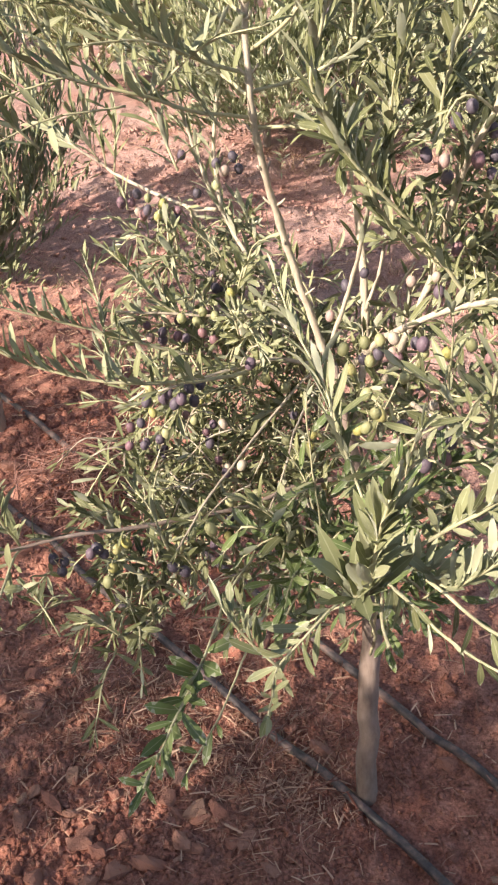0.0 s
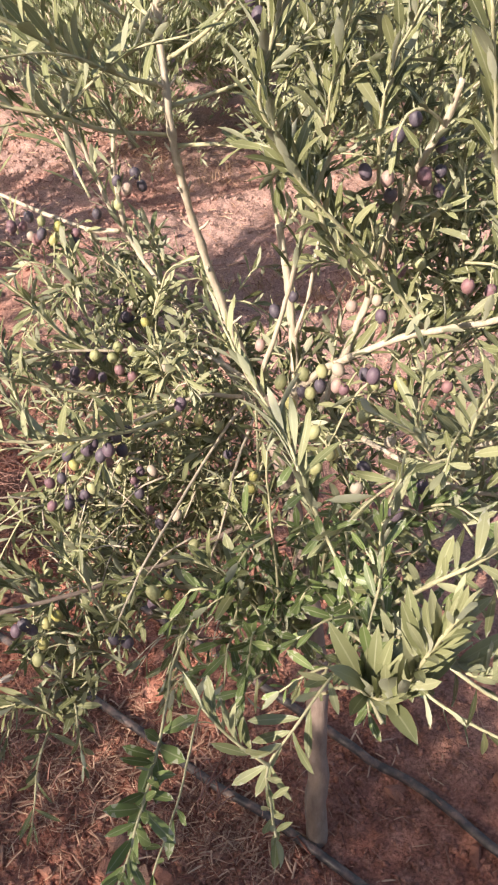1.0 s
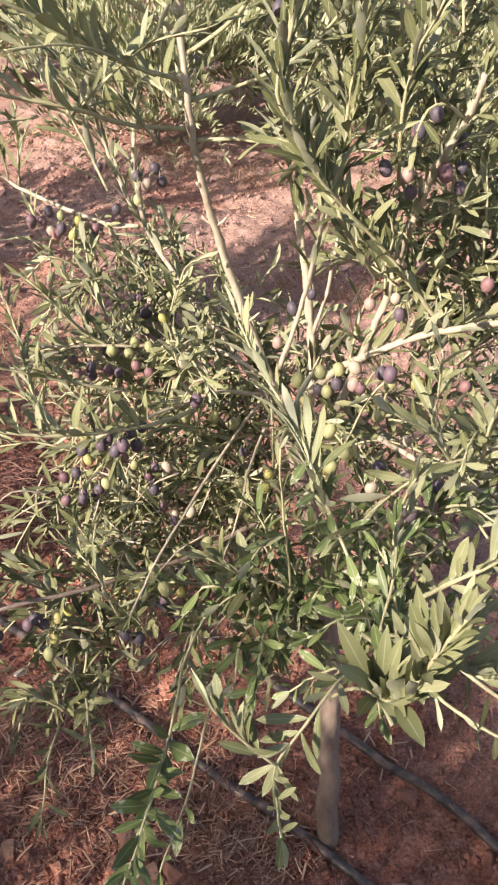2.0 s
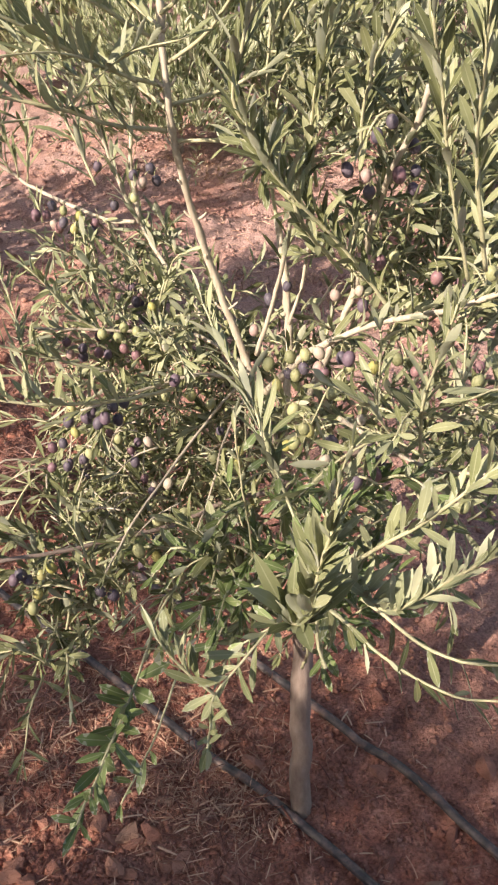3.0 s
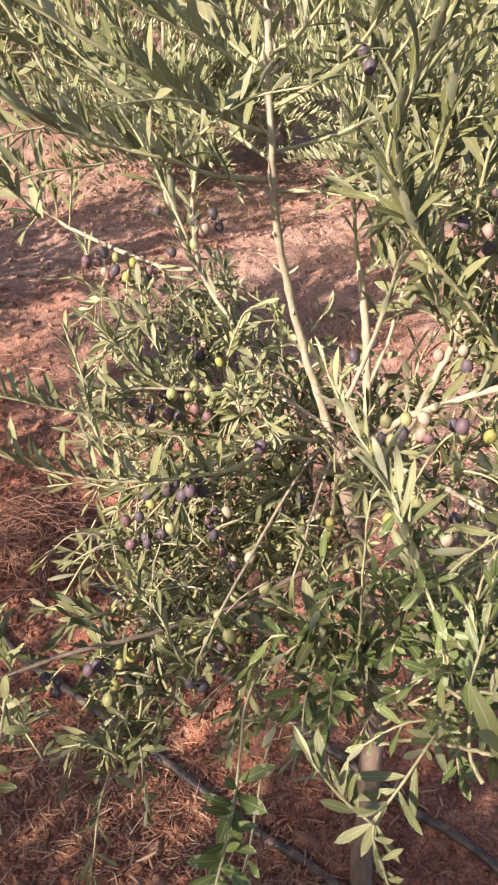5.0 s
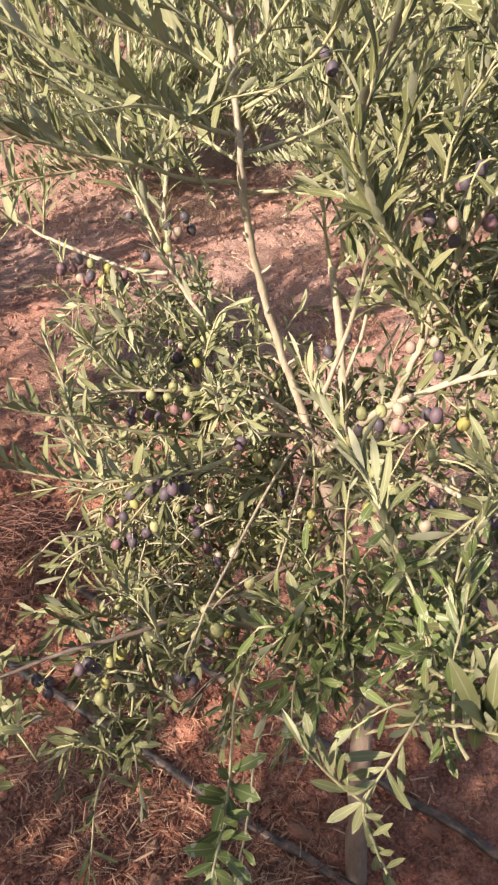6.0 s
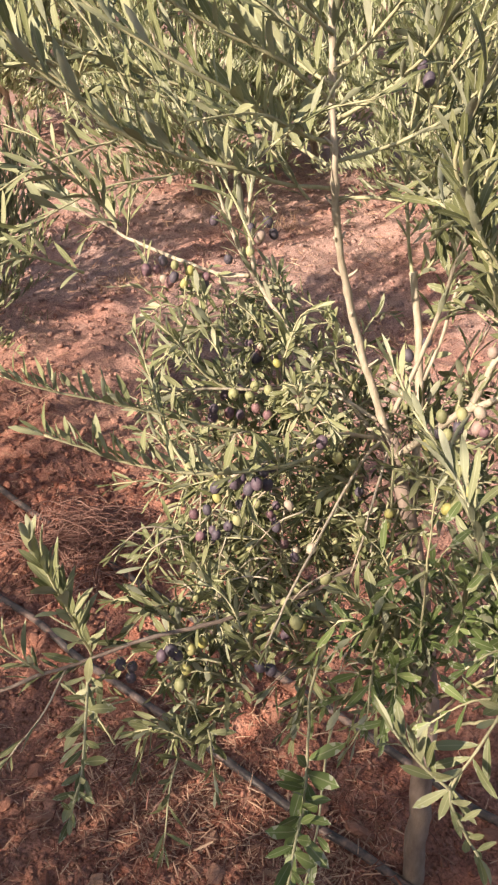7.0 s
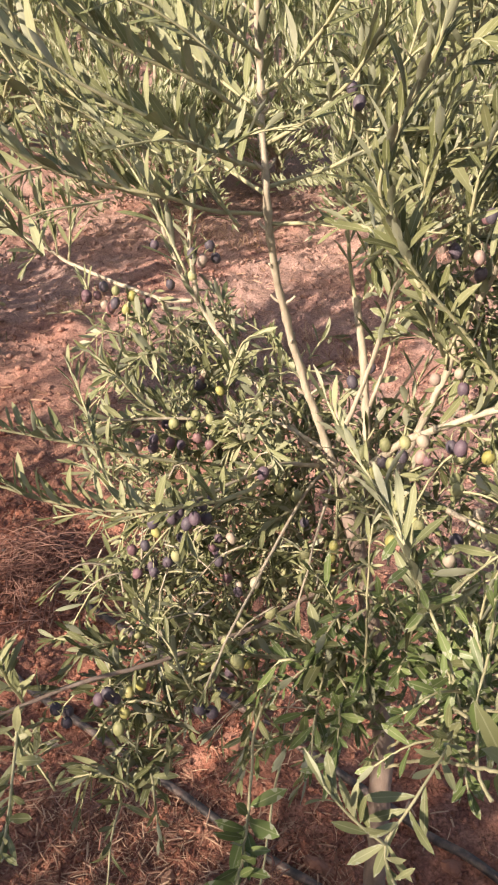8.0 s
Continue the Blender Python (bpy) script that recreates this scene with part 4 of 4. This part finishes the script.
NEAR_ROW = "young olive tree with grey-green crown further along the row"
orchard_tree((-0.81, 1.92), 1.40, 0.32, 10000, 0.50, 51, NEAR_ROW, leaf=0.050, forks=(0.35, 0.55), tone=LEAF_LIGHTER, reaches=(0.08, 0.26), shapes=SLENDER)
# added left of the view so that its shadow bands the far ground
orchard_tree((-1.66, 2.55), 1.55, 0.42, 9000, 0.25, 52, NEAR_ROW, leaf=0.068)
ALONG, ACROSS = Vector((-0.739, 0.673, 0)), Vector((0.673, 0.739, 0))
NEXT = "olive tree in the next row with dense grey-green crown"
for k, (x, y) in enumerate(((-0.24, 4.25), (0.95, 3.60), (-1.30, 5.20), (0.35, 4.60), (-0.70, 5.30), (1.60, 2.90))):
    orchard_tree((x, y), 1.75 + 0.03 * k, 0.62, 19000 if k < 3 else 12000, 0.08, 12 + k, NEXT, leaf=0.068, forks=(0.06, 0.35))


def shade_rise(row, s):
    """How tall the unseen trees added behind the camera stand, by the shade wanted."""
    if row < -2.6:
        return 1.22 if s < 0.8 else 0.80
    if row < -2.2:
        return 1.26 if s < 0.9 else 0.97 if s < 1.4 else 0.78
    return 1.14 if s < 0.8 else 1.10 if s < 1.25 else 0.92 if s < 2.25 else 1.22 if s < 3.0 else 0.78


# rows far off: three plainer trees copied; behind the camera: unseen rows added for shade
far_kinds = [orchard_tree((-2.4 - 1.1 * k, 6.2 + k), 1.75, 0.62, 6000, 0.15, 30 + k, "olive tree with grey-green crown in an orchard row", leaf=0.092) for k in range(3)]
shade_kinds = []
for k in range(3):
    p = ACROSS * -2.05 + ALONG * (-3.6 - 0.4 * k)
    shade_kinds.append(orchard_tree((p.x, p.y), 1.75, 0.62, 13000, 0.15, 50 + k, "olive tree with grey-green crown added out of view to cast shade", leaf=0.055))
random.seed(41)
for row, offset in ((-2.05, 0.3), (-2.4, 0.1), (-2.75, 0.25), (5.5, 0.4), (8.0, 0.1), (10.6, 0.7)):
    step = 0.41 if row < 0 else 1.2
    count = 11 if row < 0 else int(4 + row * 0.7)
    for k in range(-count, count + 1):
        s = k * step + offset + (2.6 if row > 0 else 1.2) + random.uniform(-0.15, 0.15)
        p = ACROSS * row + ALONG * s
        if row > 4 and not -0.40 * p.y - 1.0 < p.x < 0.40 * p.y + 1.0:
            continue
        tree_copy = copy_thing(random.choice(shade_kinds if row < 0 else far_kinds), pose(p.x, p.y, 0, 0, 0, random.uniform(0, 360)))
        tree_copy.scale = (1, 1, shade_rise(row, s) if row < 0 else random.uniform(0.95, 1.05))



# ---- soil pieces and litter ----
def stone_mesh(seed, flat):
    rng = random.Random(seed)
    bm = bmesh.new()
    bmesh.ops.create_icosphere(bm, subdivisions=2, radius=1.0)
    off = Vector((seed * 3.1, seed * 1.7, 0))
    chips = [(Vector((rng.gauss(0, 1), rng.gauss(0, 1), rng.gauss(0, 0.7))).normalized(), rng.uniform(0.35, 0.65)) for _ in range(9)]
    deep = rng.uniform(0.34, 0.44)
    for v in bm.verts:
        for way, cut in chips:
            v.co -= way * max(0.0, v.co.dot(way) - cut) * 0.95
        v.co *= 1 + 0.30 * noise.noise(v.co * 1.9 + off) + 0.16 * noise.noise(v.co * 5 + off)
        v.co = Vector((v.co.x * 0.62, v.co.y * deep * 1.15, v.co.z * flat * 1.1))
    me = bpy.data.meshes.new("stone")
    bm.to_mesh(me)
    bm.free()
    me.materials.append(STONE)
    return me


STONES = [stone_mesh(k, 0.18 + 0.03 * (k % 7)) for k in range(14)]
rng = random.Random(77)


def stone(x, y, size, turn=None):
    ob = new("stone", rng.choice(STONES))
    ob.parent = ground
    ob.matrix_basis = Matrix.LocRotScale((x, y, ground_height(x, y) + size * 0.10), Euler((rng.uniform(-0.3, 0.3), rng.uniform(-0.3, 0.3), rng.uniform(0, 6.28) if turn is None else turn)), Vector((size, size, size)))


for x, y, size in ((0.348, 0.757, 0.042), (-0.152, 0.695, 0.07), (-0.285, 0.726, 0.055), (-0.47, 1.09, 0.06), (0.54, 0.92, 0.075), (-0.73, 1.75, 0.07), (-0.42, 0.87, 0.035), (-0.35, 0.80, 0.06), (-0.25, 0.83, 0.05), (0.02, 0.86, 0.03), (-0.12, 0.79, 0.04), (-0.20, 0.62, 0.085), (-0.06, 0.655, 0.055), (0.05, 0.70, 0.045), (-0.34, 0.66, 0.07), (-0.40, 0.76, 0.06), (0.16, 0.66, 0.04), (0.42, 0.72, 0.045), (-0.61, 1.40, 0.10), (-0.66, 1.52, 0.07), (-0.44, 0.98, 0.06), (-0.30, 0.60, 0.075), (0.46, 0.80, 0.05), (-0.52, 1.30, 0.05)):
    stone(x, y, size * 0.9)
for k in range(380):
    x, y = (rng.uniform(-0.60, 0.05), rng.uniform(0.50, 0.95)) if k % 3 else (rng.uniform(-0.80, 0.70), rng.uniform(0.55, 2.0))
    if x > 0 and rng.random() < 0.5:
        continue
    stone(x, y, 0.012 + 0.046 * rng.random() ** 3.2)


pebble = new("stone", stone_mesh(3, 0.3))
pebble.parent = ground
pebble.data.materials[0] = dry_material("pale_stone", [(0.0, (0.66, 0.58, 0.47)), (1.0, (0.70, 0.62, 0.52))])
pebble.matrix_basis = Matrix.LocRotScale((-0.369, 1.224, ground_height(-0.369, 1.224) + 0.008), Euler((0.1, 0.2, 0.7)), Vector((0.028, 0.028, 0.03)))


def scattered(name, shapes, count, place, mats, label, category):
    poses = [place() for _ in range(count)]
    ob = joined_leaves(name, poses, shapes, mats, None, label)
    return tagged(ob, category=category)


def hull_arrays(me):
    return np.array([v.co[:] for v in me.vertices]), [tuple(p.vertices) for p in me.polygons], [0] * len(me.polygons)


def crumb():
    far = rng.random() < 0.22
    x, y = (rng.uniform(-1.4, 0.9), rng.uniform(1.5, 4.6)) if far else (rng.gauss(-0.2, 0.5), 0.45 + abs(rng.gauss(0, 0.7)))
    s = (0.006 + 0.030 * rng.random() ** 4) if far else 0.003 + 0.016 * rng.random() ** 3
    return Matrix.LocRotScale((x, y, ground_height(x, y) + s * 0.15), Euler((rng.uniform(-1, 1), rng.uniform(-1, 1), rng.uniform(0, 6.28))), Vector((s, s, s * 0.9)))


def crumb_mesh(seed):
    rng_c = random.Random(seed)
    bm = bmesh.new()
    bmesh.ops.create_icosphere(bm, subdivisions=1, radius=0.5)
    for v in bm.verts:
        v.co = v.co * rng_c.uniform(0.5, 1.2)
        v.co.z *= 0.55
    me = bpy.data.meshes.new("crumb")
    bm.to_mesh(me)
    bm.free()
    return me


CRUMBS = [crumb_mesh(k) for k in range(9)]
crumbs = scattered("soil_crumbs", [hull_arrays(m) for m in CRUMBS], 38000, crumb, [SOIL], "small crumbs of red earth and grit on the ground", "gravel")


def clod_mesh(seed):
    """A broken lump of earth."""
    bm = bmesh.new()
    bmesh.ops.create_icosphere(bm, subdivisions=2, radius=0.5)
    off = Vector((seed * 2.3, 4.0, seed * 1.1))
    for v in bm.verts:
        v.co *= 1 + 0.55 * noise.noise(v.co * 2.6 + off) + 0.35 * noise.noise(v.co * 6 + off)
        v.co.z *= 0.7
    me = bpy.data.meshes.new("clod")
    bm.to_mesh(me)
    bm.free()
    return me


def clod():
    k = rng.random()
    if k < 0.45:
        x, y = rng.gauss(-0.55, 0.16), rng.gauss(1.75, 0.35)
    elif k < 0.75:
        x, y = rng.uniform(-0.6, 0.6), rng.uniform(0.5, 1.1)
    else:
        x, y = rng.uniform(-1.2, 0.8), rng.uniform(1.2, 4.2)
    s = (0.006 + 0.013 * rng.random() ** 2.2) if 0.45 <= k < 0.75 else 0.008 + 0.026 * rng.random() ** 2.6
    return Matrix.LocRotScale((x, y, ground_height(x, y) + s * 0.02), Euler((rng.uniform(-0.5, 0.5), rng.uniform(-0.5, 0.5), rng.uniform(0, 6.28))), Vector((s, s * rng.uniform(0.7, 1.0), s)))


CLODS = [clod_mesh(k) for k in range(8)]
for m in CLODS:
    m.materials.append(SOIL)
singly = 0
while singly < 280:
    m = clod()
    if abs(m.translation.x) < 0.8 and m.translation.y < 2.3:
        lump = new("clod", CLODS[singly % len(CLODS)])
        lump.parent = ground
        lump.matrix_basis = m
        singly += 1
scattered("soil_clods", [hull_arrays(m) for m in CLODS], 2000, clod, [SOIL], "broken clods of red clay lying on the ground", "soil")


def straw_shape(width, curl, lift):
    verts = []
    for i in range(5):
        t = i / 4
        w = width * (1 - 0.6 * abs(t - 0.4))
        verts += [(curl * t * t - w, t, lift * t * (1 - t)), (curl * t * t, t, lift * t * (1 - t) + width * 0.8), (curl * t * t + w, t, lift * t * (1 - t))]
    faces = []
    for i in range(4):
        a = i * 3
        faces += [(a, a + 1, a + 4, a + 3), (a + 1, a + 2, a + 5, a + 4)]
    return np.array(verts), faces, [0] * len(faces)


STRAWS = [straw_shape(0.024, 0.15, 0.12), straw_shape(0.030, -0.1, 0.2), straw_shape(0.040, 0.05, 0.1), straw_shape(0.022, 0.4, 0.15), straw_shape(0.060, -0.05, 0.15), straw_shape(0.024, -0.25, 0.1), straw_shape(0.040, 0.1, 0.08)]


def straw():
    heap = rng.random()
    if heap < 0.40:
        x, y = rng.gauss(-0.22, 0.15), rng.gauss(1.02, 0.12)
    elif heap < 0.58:
        x, y = rng.gauss(0.05, 0.08), rng.gauss(0.88, 0.08)
    else:
        x, y = rng.uniform(-0.9, 0.7), rng.uniform(0.5, 2.6)
    s = 0.013 + 0.025 * rng.random() ** 1.3
    return Matrix.LocRotScale((x, y, ground_height(x, y) + rng.uniform(0.001, 0.009)), Euler((rng.gauss(0, 0.2), rng.gauss(0, 0.35), rng.uniform(0, 6.28))), Vector((s, s, s)))


scattered("dry_litter", STRAWS, 8000, straw, [STRAW], "dry brown leaves and straw scattered on red soil", "litter")


def far_straw():
    x, y = rng.uniform(-1.5, 1.0), rng.uniform(1.7, 4.6)
    s = rng.uniform(0.015, 0.05)
    return Matrix.LocRotScale((x, y, ground_height(x, y) + rng.uniform(0.0, 0.012)), Euler((rng.gauss(0, 0.3), rng.gauss(0, 0.35), rng.uniform(0, 6.28))), Vector((s, s, s)))


scattered("dry_litter", STRAWS, 5000, far_straw, [STRAW], "short dry stalks scattered over the soil between the rows", "litter")


def brush_pile(at, count, radius, label, most=0.2):
    verts, faces = [], []
    for _ in range(count):
        a = rng.uniform(0, 6.28)
        r = radius * rng.random() ** 1.6
        p = Vector((math.cos(a) * r, math.sin(a) * r, rng.uniform(0.0, 0.015) + 0.05 * max(0.0, 1 - r / radius)))
        way = rng.gauss(0.5, 0.9)
        d = Vector((math.cos(way), math.sin(way), rng.gauss(0.12, 0.22))).normalized() * rng.choice((-1, 1))
        d.z = abs(d.z)
        l = rng.uniform(0.4, 1.0) * most
        bow = Vector((rng.gauss(0, 0.3), rng.gauss(0, 0.3), rng.uniform(0.0, 0.2))) * l
        start = p - d * l * 0.5
        path = smooth_path([start, start + d * l * 0.35 + bow * 0.6 + Vector((0, 0, 0.01)), start + d * l * 0.7 + bow, start + d * l * 0.95 + bow * 0.3 - Vector((0, 0, 0.02 * rng.random()))], 0.02)
        v, f = tube(path, 0.0015, 0.0007, 4, 0.1)
        base = len(verts)
        verts += v
        faces += [tuple(k + base for k in q) for q in f]
    ob = mesh_object("dry_brush", verts, faces, [BRUSH])
    ob.location = (*at, ground_height(*at) + 0.006)
    return tagged(ob, label, "brushwood", kind="stuff")


brush_pile((-0.47, 1.70), 420, 0.19, "heap of dry reddish twigs lying beside the pipe")
brush_pile((-0.28, 1.03), 26, 0.14, "thin dry twigs fallen on the red soil", 0.09)
brush_pile((0.03, 0.92), 16, 0.12, "thin dry twigs fallen near the trunk", 0.09)


def grass(name, places, blades, height, mat, label):
    poses = []
    for x, y in places:
        for _ in range(blades):
            a = rng.uniform(0, 6.28)
            d = Vector((math.cos(a), math.sin(a), rng.uniform(0.5, 2.2)))
            q = Vector((x + rng.gauss(0, 0.06), y + rng.gauss(0, 0.04), 0))
            q.z = ground_height(q.x, q.y)
            poses.append(leaf_matrix(q, d, Vector((rng.uniform(-1, 1), rng.uniform(-1, 1), 0.3)), height * rng.uniform(0.4, 1.1)))
    return tagged(joined_leaves(name, poses, STRAWS[:2] + STRAWS[3:4], [mat], None, label), category="grass")


grass("dry_grass", ((0.02, 3.90), (0.16, 3.80), (-0.10, 3.98), (0.25, 2.80), (0.42, 2.72), (0.56, 2.80), (0.36, 2.90), (-0.45, 3.30), (-0.55, 3.20), (-0.15, 4.10), (-0.7, 4.5), (0.12, 2.85)), 60, 0.055, DRY_GRASS, "dry tan grass in tufts on red soil")
grass("green_weeds", ((-0.95, 2.55), (-0.85, 2.75), (-1.0, 2.9), (-0.8, 2.95)), 24, 0.05, WEED, "small green weeds sprouting on red soil")
